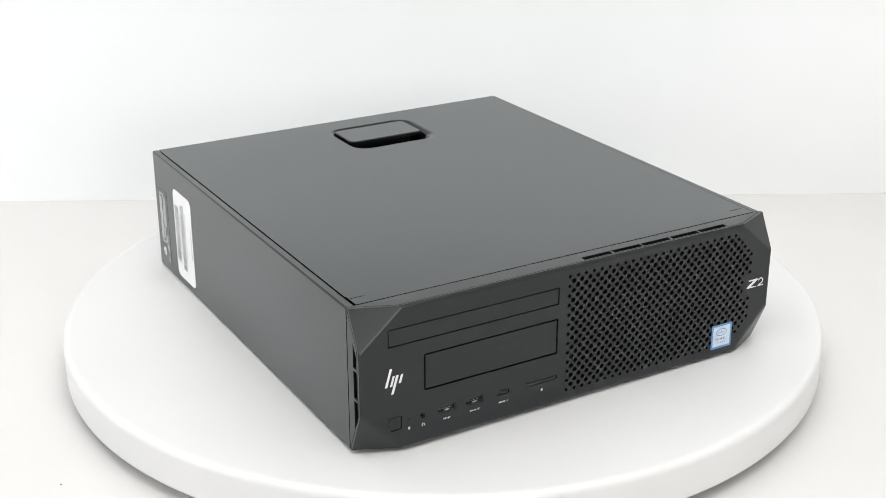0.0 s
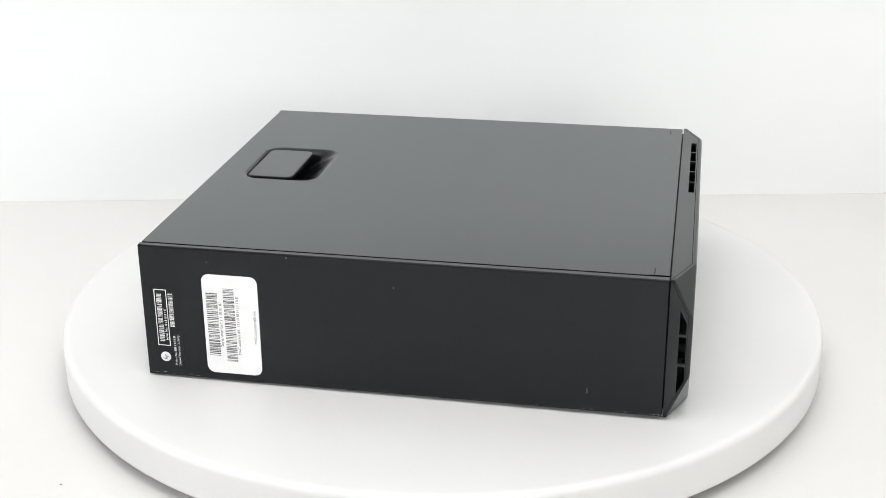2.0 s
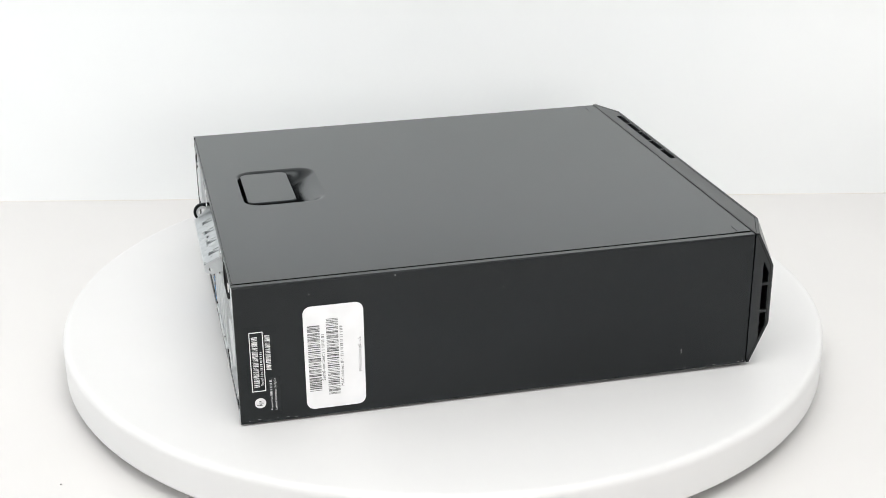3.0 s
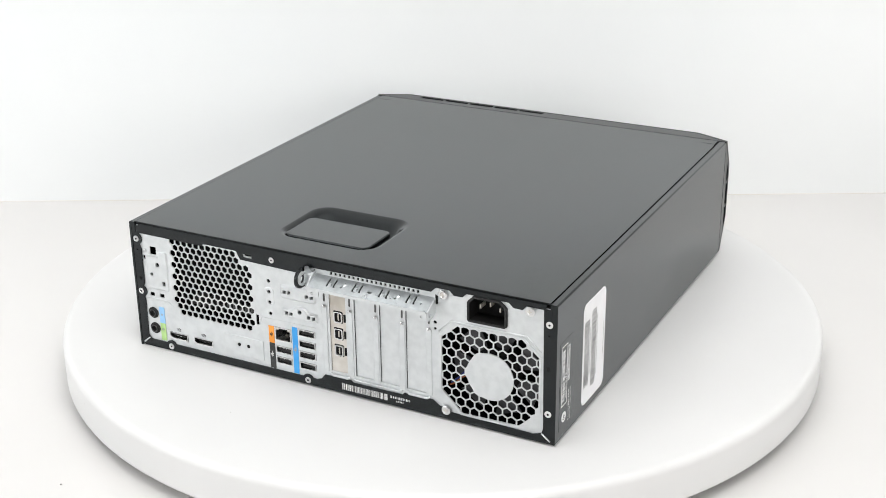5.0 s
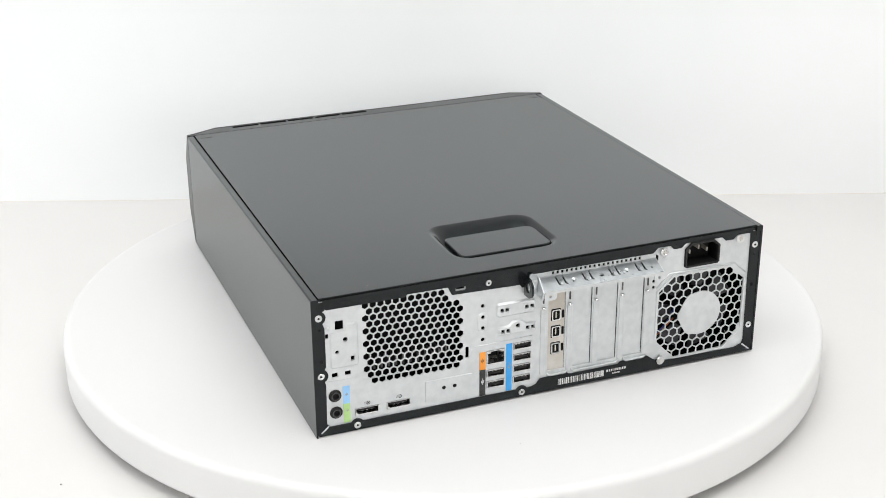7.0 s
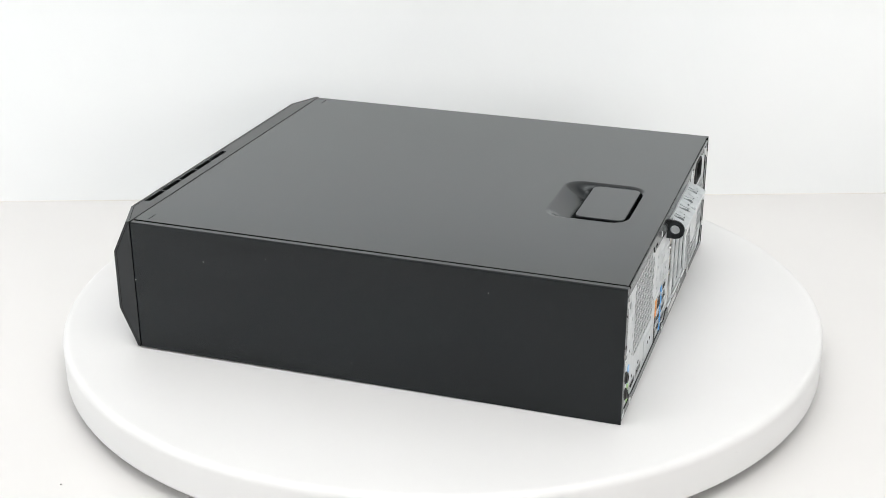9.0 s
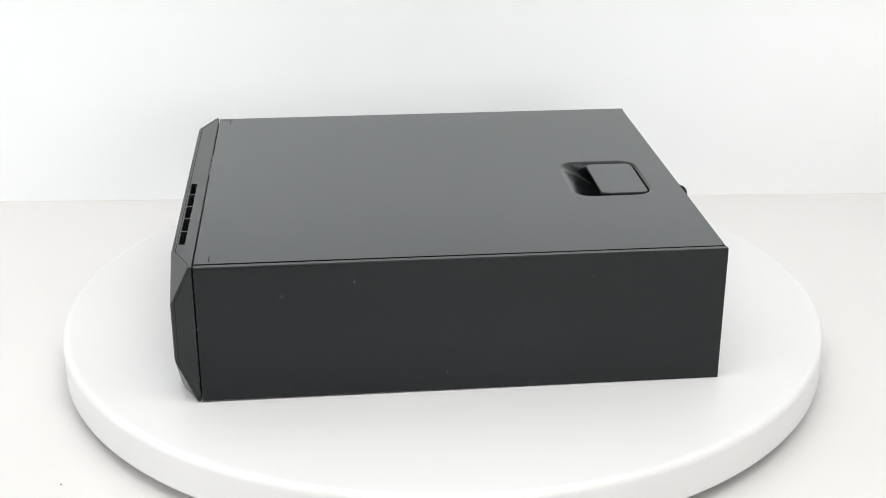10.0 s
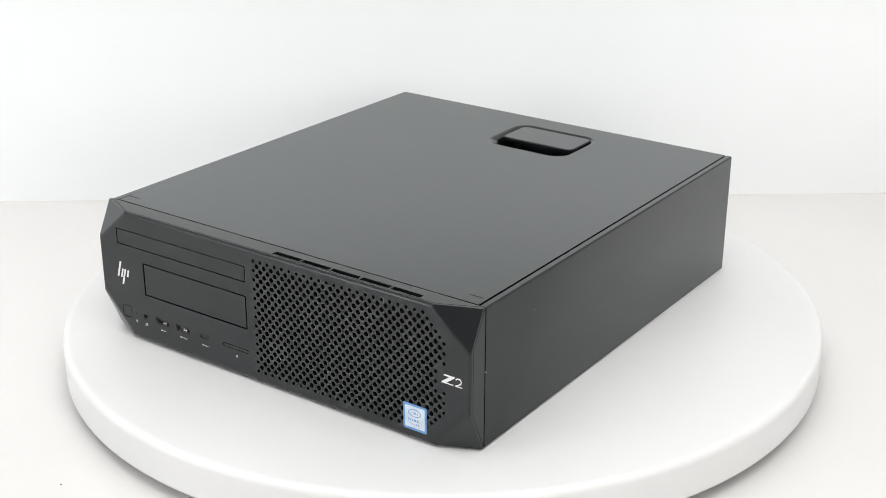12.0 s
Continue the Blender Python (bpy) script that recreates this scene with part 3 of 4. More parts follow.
def clip(poly, convex):
    """poly cut to the inside of a convex outline that runs anticlockwise."""
    for (ax, ay), (bx, by) in zip(convex, convex[1:] + convex[:1]):
        def d(p):
            return (bx - ax) * (p[1] - ay) - (by - ay) * (p[0] - ax)
        out = []
        for p, q in zip(poly, poly[1:] + poly[:1]):
            if d(p) >= 0:
                out.append(p)
            if d(p) * d(q) < 0:
                t = d(p) / (d(p) - d(q))
                out.append((p[0] + t * (q[0] - p[0]), p[1] + t * (q[1] - p[1])))
        poly = out
        if len(poly) < 3:
            return []
    return poly


def area(poly):
    return abs(sum(a[0] * b[1] - b[0] * a[1] for a, b in zip(poly, poly[1:] + poly[:1]))) / 2


FAN = [(-0.1565, 0.0225), (-0.1430, 0.0095), (-0.1030, 0.0085), (-0.0880, 0.0235), (-0.0880, 0.0620), (-0.1000, 0.0722), (-0.1450, 0.0722), (-0.1565, 0.0620)]
OCT = [(-0.1223 + (x + 0.1223) * 1.03, 0.0405 + (z - 0.0405) * 1.015) for x, z in FAN]


def grow(poly, k, cx=-0.1223, cz=0.0405):
    return [(cx + (x - cx) * k, cz + (z - cz) * k) for x, z in poly]


def rear(c):
    Y = D2 - 0.0006           # outer face of the bare steel sheet
    def vent_ok(j, x, z):
        lo = (0.0788, 0.0765)[j % 2] if j < 2 else 0.0640
        hi = 0.1335 if j < 12 else 0.1285
        return lo <= x <= hi
    holes = hexes(0.1333, 0.0907, 0.00535, 13, 0.00256, vent_ok)
    hub = (-0.1225, 0.0402, 0.0172)
    for h in hexes(-0.0906, 0.0698, 0.00685, 12, 0.00345, lambda j, x, z: -0.162 < x < -0.083 and math.hypot(x - hub[0], z - hub[1]) > 0.0155):
        k = clip(h, OCT)
        cl = []
        for x, z in k:
            d = math.hypot(x - hub[0], z - hub[1])
            if d < hub[2]:
                x, z = hub[0] + (x - hub[0]) * hub[2] / d, hub[1] + (z - hub[1]) * hub[2] / d
            if not cl or math.hypot(x - cl[-1][0], z - cl[-1][1]) > 1e-4:
                cl.append((x, z))
        if len(cl) > 2 and area(cl) > 5e-6:
            holes.append(cl)
    for x, z, r in ((0.0500, 0.0758, 0.0014), (0.0499, 0.0676, 0.0014), (0.0499, 0.0595, 0.0014), (0.0498, 0.0506, 0.0014), (0.1478, 0.0696, 0.0017), (0.1537, 0.0613, 0.0013), (0.0242, 0.0572, 0.0016), (-0.0822, 0.0719, 0.0013), (-0.0822, 0.0672, 0.0011)):
        holes.append(ngon(x, z, r, 12))
    for x, z, a, b in ((0.1514, 0.0801, 0.0028, 0.0031), (0.1431, 0.0551, 0.0013, 0.0017), (0.1556, 0.0444, 0.0020, 0.0015), (0.1466, 0.0445, 0.0020, 0.0015), (0.0614, 0.0432, 0.0012, 0.0040), (0.1600, 0.0735, 0.0010, 0.0016),
                       (0.0362, 0.0705, 0.0013, 0.0013), (0.0325, 0.0705, 0.0013, 0.0013), (0.0178, 0.0705, 0.0013, 0.0013), (0.0138, 0.0705, 0.0013, 0.0013), (0.0353, 0.0545, 0.0013, 0.0013), (0.0315, 0.0545, 0.0013, 0.0013), (0.0168, 0.0545, 0.0013, 0.0013), (0.0128, 0.0545, 0.0013, 0.0013)):
        holes.append(rrect(x - a, z - b, x + a, z + b, 0.0002, 1))
    openings = {"displayport": [(0.1257, 0.0110, 0.1426, 0.0166), (0.1031, 0.0112, 0.1201, 0.0168)], "network_port": [(0.0333, 0.0306, 0.0469, 0.0412)],
                "usb_port": [(0.0332, 0.0207, 0.0469, 0.0265), (0.0332, 0.0122, 0.0469, 0.0179), (0.0130, 0.0381, 0.0270, 0.0437), (0.0130, 0.0293, 0.0270, 0.0350), (0.0130, 0.0208, 0.0270, 0.0266), (0.0130, 0.0123, 0.0270, 0.0180)]}
    for boxes in openings.values():
        holes += [rrect(x0, z0, x1, z1) for x0, z0, x1, z1 in boxes]
    holes += [rrect(0.0634, 0.0913, 0.0693, 0.0950)]
    holes += [rrect(x0 - 0.0001, 0.0167, x1 + 0.0001, 0.0766) for x0, x1 in ((-0.0126, 0.0005), (-0.0334, -0.0193), (-0.0537, -0.0393), (-0.0748, -0.0597))]
    ac = [(-0.1350, 0.0797), (-0.1337, 0.0783), (-0.1075, 0.0780), (-0.1062, 0.0794), (-0.1062, 0.0925), (-0.1110, 0.0972), (-0.1300, 0.0974), (-0.1350, 0.0928)]
    holes.append(ac)
    holes += [rrect(-0.0023 - i * 0.00355 - 0.0009, 0.0906, -0.0023 - i * 0.00355 + 0.0009, 0.0927) for i in range(20)]
    bm = slab(rrect(-0.1645, 0.0035, 0.1645, 0.0985), holes, Y - 0.0008, Y, REAR_LEVEL)
    sheet = part("rear_panel", bm, GALV, c, "bare galvanised steel back plate with hexagonal vents")
    # black surround
    def scallop(x, z, r, a0, a1, n=6):
        return [(x + r * math.cos(radians(a0 + (a1 - a0) * i / n)), z + r * math.sin(radians(a0 + (a1 - a0) * i / n))) for i in range(n + 1)]
    inner = [(0.1600, 0.0975), (0.1610, 0.0925)] + scallop(0.1652, 0.0875, 0.0048, 120, 240) + [(0.1615, 0.0800), (0.1615, 0.0520)] + scallop(0.1652, 0.0455, 0.0050, 120, 240) + [(0.1620, 0.0380), (0.1625, 0.0095), (0.1600, 0.0068), (0.1480, 0.0068)]
    inner += scallop(0.1414, 0.0044, 0.0048, 150, 30) + [(0.1340, 0.0068), (0.0280, 0.0070)] + scallop(0.0203, 0.0046, 0.0048, 150, 30) + [(0.0130, 0.0070), (0.0090, 0.0085), (0.0060, 0.0122), (-0.0150, 0.0128), (-0.0170, 0.0112), (-0.0560, 0.0114), (-0.0580, 0.0132), (-0.0800, 0.0134), (-0.0850, 0.0098), (-0.0950, 0.0070), (-0.1540, 0.0062), (-0.1605, 0.0085), (-0.1615, 0.0120), (-0.1605, 0.0975)]
    bm = bmesh.new()
    ring_plate(bm, rrect(-W2 + 0.0002, 0.0014, W2 - 0.0002, H - 0.0045), inner, D2 - 0.0008, D2 + 0.0003, REAR_LEVEL)
    part("rear_frame", bm, STEEL, c, "black painted edge round the back")
    # added dark sheet: its colour stands for the unlit depth behind the vents
    part("inside_shade_sheet", slab(rrect(-0.1620, 0.0050, 0.1620, 0.0980), [], 0.1400, 0.1410, REAR_LEVEL), DARK, c, "dark sheet in place of the unlit inside of the case")
    for x0, z0, x1, z1 in ((0.1612, 0.0078, 0.1668, 0.0032), (-0.1604, 0.0082, -0.1668, 0.0032)):
        part("corner_tab", tube([REAR_LEVEL(x0, z0, D2 + 0.0003), REAR_LEVEL((x0 + x1) / 2, (z0 + z1) / 2, D2 + 0.0006), REAR_LEVEL(x1, z1, D2 + 0.0003)], 0.0006, 6), GALV, c, "bright folded steel corner", smooth=True)
    # ports
    def shell(name, x0, z0, x1, z1, label, mat=CHROME, deep=0.010, proud=0.0006):
        u = part(name, slab(rrect(x0 + 0.0002, z0 + 0.0002, x1 - 0.0002, z1 - 0.0002), [rrect(x0 + 0.0008, z0 + 0.0008, x1 - 0.0008, z1 - 0.0008)], Y - deep, Y + proud, REAR_LEVEL), mat, c, label)
        part("port_floor", slab(rrect(x0 + 0.0002, z0 + 0.0002, x1 - 0.0002, z1 - 0.0002), [], Y - deep - 0.0006, Y - deep, REAR_LEVEL), DARK, u)
        return u
    for x0, z0, x1, z1 in openings["usb_port"]:
        u = shell("usb_port", x0, z0, x1, z1, "rectangular metal-lined port with a black tongue")
        part("tongue", slab(rrect(x0 + 0.0015, z0 + 0.0013, x1 - 0.0015, z0 + 0.0030), [], Y - 0.0095, Y - 0.0010, REAR_LEVEL), RUBBER, u)
        for i in range(4):
            xx = x0 + 0.0028 + i * 0.0025
            part("contact", slab(rrect(xx, z0 + 0.0030, xx + 0.0012, z0 + 0.0034), [], Y - 0.0095, Y - 0.0014, REAR_LEVEL), CHROME, u)
    for x0, z0, x1, z1 in openings["displayport"]:
        way_in = [(x0 + 0.0007, z0 + 0.0011), (x1 - 0.0024, z0 + 0.0011), (x1 - 0.0007, z0 + 0.0025), (x1 - 0.0007, z1 - 0.0005), (x0 + 0.0007, z1 - 0.0005)]
        u = part("display_port", slab(rrect(x0 + 0.0002, z0 + 0.0002, x1 - 0.0002, z1 - 0.0002), [way_in], Y - 0.0030, Y + 0.0005, REAR_LEVEL), CHROME, c, "metal-rimmed display socket with a cut corner")
        part("lining", slab(rrect(x0 + 0.0002, z0 + 0.0002, x1 - 0.0002, z1 - 0.0002), [way_in], Y - 0.0090, Y - 0.0030, REAR_LEVEL), RUBBER, u)
        part("port_floor", slab(rrect(x0 + 0.0002, z0 + 0.0002, x1 - 0.0002, z1 - 0.0002), [], Y - 0.0096, Y - 0.0091, REAR_LEVEL), DARK, u)
        part("tongue", slab(rrect(x0 + 0.0026, z0 + 0.0026, x1 - 0.0030, z0 + 0.0038), [], Y - 0.0090, Y - 0.0012, REAR_LEVEL), RUBBER, u)
        for i in range(3):
            part("contact", slab(rrect(x0 + 0.0042 + i * 0.0032, z0 + 0.0022, x0 + 0.0054 + i * 0.0032, z0 + 0.0026), [], Y - 0.0080, Y - 0.0016, REAR_LEVEL), CHROME, u)
        bm, xm, zm = bmesh.new(), x0 + 0.0078, z1 + 0.0027
        for pl in (rrect(xm + 0.0019, zm - 0.0006, xm + 0.0023, zm - 0.0002), rrect(xm + 0.0019, zm + 0.0003, xm + 0.0023, zm + 0.0007), rrect(xm + 0.0010, zm - 0.0009, xm + 0.0014, zm + 0.0011)):
            plate(bm, pl, [], Y, Y + 0.0001, REAR_LEVEL)
        dee = [(xm + 0.0006, zm - 0.0012), (xm + 0.0006, zm + 0.0013), (xm - 0.0008, zm + 0.0013), (xm - 0.0015, zm + 0.0009), (xm - 0.0019, zm + 0.00005), (xm - 0.0015, zm - 0.0008), (xm - 0.0008, zm - 0.0012)]
        ring_plate(bm, dee, draw_in(dee, 0.0004), Y, Y + 0.0001, REAR_LEVEL)
        plate(bm, rrect(xm - 0.0009, zm - 0.0003, xm - 0.0001, zm + 0.0004), [], Y, Y + 0.0001, REAR_LEVEL)
        part("port_symbol", bm, INK, u)
    x0, z0, x1, z1 = openings["network_port"][0]
    u = shell("network_port", x0, z0, x1, z1, "square network socket with a stepped opening")
    part("step_block", slab([(x0 + 0.0004, z1 - 0.0022), (x0 + 0.0031, z1 - 0.0022), (x0 + 0.0031, z1 - 0.0009), (x1 - 0.0031, z1 - 0.0009), (x1 - 0.0031, z1 - 0.0022), (x1 - 0.0004, z1 - 0.0022), (x1 - 0.0004, z1 - 0.0003), (x0 + 0.0004, z1 - 0.0003)], [], Y - 0.006, Y + 0.0004, REAR_LEVEL), NICKEL, u)
    for i in range(8):
        part("contact", slab(rrect(x0 + 0.0030 + i * 0.00098, z0 + 0.0009, x0 + 0.0033 + i * 0.00098, z0 + 0.0013), [], Y - 0.0095, Y - 0.0070, REAR_LEVEL), NICKEL, u)
    for x, z in ((0.1561, 0.0292), (0.1557, 0.0166)):
        j = part("audio_jack", lathe([(0.0044, Y - 0.001), (0.0044, Y + 0.0006), (0.0038, Y + 0.0010), (0.0034, Y + 0.0009), (0.0031, Y + 0.0018), (0.0024, Y + 0.0018), (0.0021, Y + 0.0003)], 24, (x, z), REAR_LEVEL), RUBBER, c, "round black audio socket")
        # highlight on the raised rim, put on as a lighter grey ring
        ring = bmesh.new()
        ring_plate(ring, ngon(x, z, 0.0030, 24), ngon(x, z, 0.0023, 24), Y + 0.0018, Y + 0.0020, REAR_LEVEL)
        part("ring_highlight", ring, DULLMETAL, j, "grey ring in place of the highlight on the socket's rim")
        # dark disc in place of the shade down the socket
        part("bore_shade", lathe([(0.0019, Y + 0.0002), (0.0019, Y + 0.0005)], 6, (x, z), REAR_LEVEL), DARK, j)
    def strip(name, x0, z0, x1, z1, mat, label):
        return part(name, slab(rrect(x0, z0, x1, z1), [], Y + 0.00005, Y + 0.0004, REAR_LEVEL), mat, c, label)
    a = strip("port_strip", 0.1459, 0.0220, 0.1506, 0.0350, SKY, "pale blue strip beside a socket")
    b = strip("port_strip", 0.1459, 0.0078, 0.1506, 0.0220, GREEN, "light green strip beside a socket")
    o = strip("port_strip", 0.0478, 0.0276, 0.0522, 0.0409, ORANGE, "orange strip beside the network socket")
    k = strip("port_strip", 0.0478, 0.0074, 0.0522, 0.0276, INK, "dark strip beside the ports")
    bl = strip("port_strip", 0.0279, 0.0076, 0.0322, 0.0439, BLUE, "bright blue strip between the ports")
    def glyph(par, x, z, s, mat):
        bm = bmesh.new()
        for pl in (rrect(x - 0.00012, z - s, x + 0.00012, z + s), rrect(x - 0.0010, z - 0.0002 * 1, x - 0.0006, z + s * 0.5), rrect(x + 0.0006, z - s * 0.4, x + 0.0010, z + s * 0.3), rrect(x - 0.0010, z - s * 0.45, x + 0.0010, z - s * 0.3)):
            plate(bm, pl, [], Y + 0.00045, Y + 0.0006, REAR_LEVEL)
        part("port_symbol", bm, mat, par)
    glyph(a, 0.1482, 0.0290, 0.0012, GREYPRINT)
    glyph(b, 0.1482, 0.0170, 0.0012, GREYPRINT)
    glyph(o, 0.0500, 0.0345, 0.0018, INK)
    glyph(k, 0.0500, 0.0185, 0.0024, WHITE)
    glyph(bl, 0.0300, 0.0268, 0.0030, GREYPRINT)
    # blanking plate and pressed shapes
    part("blanking_plate", pillow(lambda d: rrect(0.0578 + d, 0.0110 + d, 0.0921 - d, 0.0267 - d), Y, Y + 0.0005, 0.0002, REAR_LEVEL), GALV, c, "small flat blanking plate with two holes")
    # holes not cut through: dark discs stand for the shade in them
    for x in (0.0788, 0.0708):
        part("hole", lathe([(0.0014, Y + 0.0003), (0.0014, Y + 0.0006)], 14, (x, 0.0198), REAR_LEVEL), DARK, c)
    def emboss(poly, label, r=0.0008, closed=True):
        loopy = [tuple(p) for p in poly]
        pts = [REAR_LEVEL(u, v, Y + 0.0001) for u, v in loopy + (loopy[:1] if closed else [])]
        part("pressed_rib", tube(pts, r, 6), GALV, c, label, smooth=True)
    def pad(poly, h, slope, cuts):
        """A flat-topped field pressed out of the sheet, with openings."""
        top = draw_in(poly, slope)
        loops = [poly, draw_in(poly, slope * 0.25), draw_in(poly, slope * 0.7), top]
        bm = loft(bmesh.new(), [[REAR_LEVEL(u, v, Y + h * k) for u, v in lp] for lp, k in zip(loops, (0.02, 0.12, 0.85, 1.0))], False, False)
        plate(bm, top, cuts, Y + h - 0.0003, Y + h, REAR_LEVEL)
        ob = part("pressed_field", bm, GALV, c, "low raised field pressed into the steel")
        for p in ob.data.polygons[:3 * len(poly)]:
            p.use_smooth = True
    def square(x, z, a, b):
        return rrect(x - a, z - b, x + a, z + b, 0.0002, 1)
    pad(rrect(0.0105, 0.0650, 0.0405, 0.0760, 0.003), 0.0016, 0.0015, [square(x, 0.0705, 0.0013, 0.0013) for x in (0.0362, 0.0325, 0.0178, 0.0138)])
    pad([(0.0390, 0.0510), (0.0390, 0.0578), (0.0310, 0.0582), (0.0278, 0.0612), (0.0205, 0.0612), (0.0175, 0.0582), (0.0098, 0.0578), (0.0098, 0.0510)], 0.0015, 0.0013, [square(x, 0.0545, 0.0013, 0.0013) for x in (0.0353, 0.0315, 0.0168, 0.0128)] + [ngon(0.0242, 0.0572, 0.0016, 12)])
    pad([(0.1585, 0.0762), (0.1475, 0.0762), (0.1475, 0.0808), (0.1400, 0.0808), (0.1385, 0.0790), (0.1385, 0.0505), (0.1400, 0.0490), (0.1570, 0.0490), (0.1585, 0.0505)], 0.0010, 0.0012, [ngon(0.1478, 0.0696, 0.0017, 12), ngon(0.1537, 0.0613, 0.0013, 12), square(0.1431, 0.0551, 0.0013, 0.0017)])
    pad(rrect(0.0455, 0.0570, 0.0540, 0.0710, 0.003), 0.0004, 0.0008, [ngon(0.0499, 0.0676, 0.0014, 12), ngon(0.0499, 0.0595, 0.0014, 12)])
    emboss([(0.1605, 0.0405), (0.1400, 0.0405), (0.1370, 0.0372), (0.0650, 0.0372), (0.0600, 0.0390), (0.0575, 0.0462), (0.0120, 0.0470)], "faint step round the port field", 0.00025, False)
    for x, z, r in ((0.1590, 0.0790, 0.0016), (0.1545, 0.0748, 0.0008), (0.0060, 0.0610, 0.0010), (0.0708, 0.0112, 0.0006), (0.0836, 0.0112, 0.0006)):
        part("dimple", lathe([(r, Y), (r * 0.8, Y + r * 0.4), (r * 0.3, Y + r * 0.6)], 14, (x, z), REAR_LEVEL), GALV, c, smooth=True)
    bm = bmesh.new()
    ring_plate(bm, grow(OCT, 1.05), grow(OCT, 1.006), Y, Y + 0.0006, REAR_LEVEL)
    part("grille_rim", bm, GALV, c, "raised eight-sided rim of the fan grille")
    emboss([(-0.0850, 0.0660), (-0.0945, 0.0756), (-0.1490, 0.0758), (-0.1590, 0.0665)], "raised rib over the fan grille", 0.0006, False)
    # fan behind the grille
    f = part("fan", lathe([(0.017, 0.1660), (0.017, 0.1745), (0.015, 0.1760)], 32, (-0.1225, 0.0402), REAR_LEVEL), DARK, c, "dark cooling fan behind the grille")
    for i in range(7):
        bm = bmesh.new()
        a0 = 2 * math.pi * i / 7
        pts = []
        for r, s in ((0.016, -0.25), (0.033, -0.35), (0.034, 0.25), (0.016, 0.2)):
            pts.append((-0.1225 + r * math.cos(a0 + s), 0.0402 + r * math.sin(a0 + s)))
        plate(bm, pts, [], 0.1700, 0.1712, REAR_LEVEL)
        part("blade", bm, SMOKY, f)
    part("wire", tube([(-0.0905, 0.1762, 0.026), (-0.0960, 0.1768, 0.031), (-0.1010, 0.1768, 0.037), (-0.1050, 0.1760, 0.045)], 0.0006), WIRE_BLUE, f, "blue wire")
    part("wire", tube([(-0.0895, 0.1762, 0.024), (-0.0940, 0.1768, 0.027), (-0.0990, 0.1768, 0.032), (-0.1050, 0.1755, 0.036)], 0.0006), WIRE_ORANGE, f, "orange wire")
    # cooling fins that glint behind the vent
    fins = tagged(new("heat_sink"), "dull metal cooling fins behind the vent")
    fins.parent = c
    for i in range(11):
        x = 0.1250 - i * 0.0052
        part("fin", slab(rrect(x - 0.0007, 0.0385, x + 0.0007, 0.0450 + 0.0015 * math.sin(i * 2.1)), [], 0.1640, 0.1740, REAR_LEVEL), DULLMETAL, fins)
    # power inlet
    bm = bmesh.new()
    ring_plate(bm, draw_in(ac, 0.0003), draw_in(ac, 0.0016), Y - 0.002, Y + 0.0016, REAR_LEVEL)
    p = part("power_inlet", bm, RUBBER, c, "black three-pin mains inlet")
    bm = bmesh.new()
    ring_plate(bm, draw_in(ac, 0.0004), draw_in(ac, 0.0019), Y - 0.012, Y + 0.0004, REAR_LEVEL)
    part("inlet_wall", bm, DARK, p)
    part("inlet_floor", slab(draw_in(ac, 0.0005), [], Y - 0.0125, Y - 0.0115, REAR_LEVEL), DARK, p)
    for x, z in ((-0.1134, 0.0880), (-0.1206, 0.0905), (-0.1276, 0.0880)):
        part("pin", slab(rrect(x - 0.0005, z - 0.0014, x + 0.0005, z + 0.0014), [], Y - 0.012, Y - 0.0045, REAR_LEVEL), NICKEL, p)
    # expansion slots
    s1 = part("slot_bracket", slab(rrect(-0.0126, 0.0165, 0.0005, 0.0765), [rrect(-0.0097, z - 0.0047, -0.0021, z + 0.0047, 0.0008, 2) for z in (0.0590, 0.0462, 0.0333)], Y - 0.0016, Y - 0.0009, REAR_LEVEL), NICKEL, c, "tarnished graphics card bracket with three small sockets")
    B = Y - 0.0014
    for z in (0.0590, 0.0462, 0.0333):
        q = part("display_socket", slab(rrect(-0.0093, z - 0.0042, -0.0026, z + 0.0040, 0.0012, 3), [rrect(-0.0085, z - 0.0034, -0.0034, z + 0.0033, 0.0008, 2)], B, B + 0.0012, REAR_LEVEL), CHROME, s1, "small metal-lined display socket")
        part("socket_floor", slab(rrect(-0.0098, z - 0.0048, -0.0020, z + 0.0048), [], B + 0.00002, B + 0.0002, REAR_LEVEL), DARK, q)
        part("tongue", slab(rrect(-0.0064, z - 0.0024, -0.0056, z + 0.0022), [], B, B + 0.0007, REAR_LEVEL), NICKEL, q)
        # dark patch on the bracket stands for the shade in an opening
        part("slot_hole_shade", slab(rrect(-0.0121, z - 0.0030, -0.0104, z + 0.0030, 0.0003, 1), [], B + 0.0004, B + 0.0008, REAR_LEVEL), DARK, s1)
    for x0, x1 in ((-0.0334, -0.0193), (-0.0537, -0.0393), (-0.0748, -0.0597)):
        part("slot_cover", pillow(lambda d: rrect(x0 + d, 0.0152 + d, x1 - d, 0.0775 - d), Y - 0.0021, Y - 0.0011, 0.0003, REAR_LEVEL), GALV, c, "flat galvanised blank slot cover")
    for x in (0.0044, -0.0160, -0.0365, -0.0570, -0.0775):
        r = part("slot_rib", pillow(lambda d: rrect(x - 0.0021 + d, 0.0150 + d, x + 0.0021 - d, 0.0660 - d, 0.0014, 3), Y, Y + 0.0007, 0.0005, REAR_LEVEL), GALV, c, "narrow pressed rib between the slots")
        part("rib_slit", slab(rrect(x - 0.0006, 0.0695, x + 0.0006, 0.0755, 0.0004, 2), [], Y + 0.0001, Y + 0.0003, REAR_LEVEL), DULLMETAL, r)
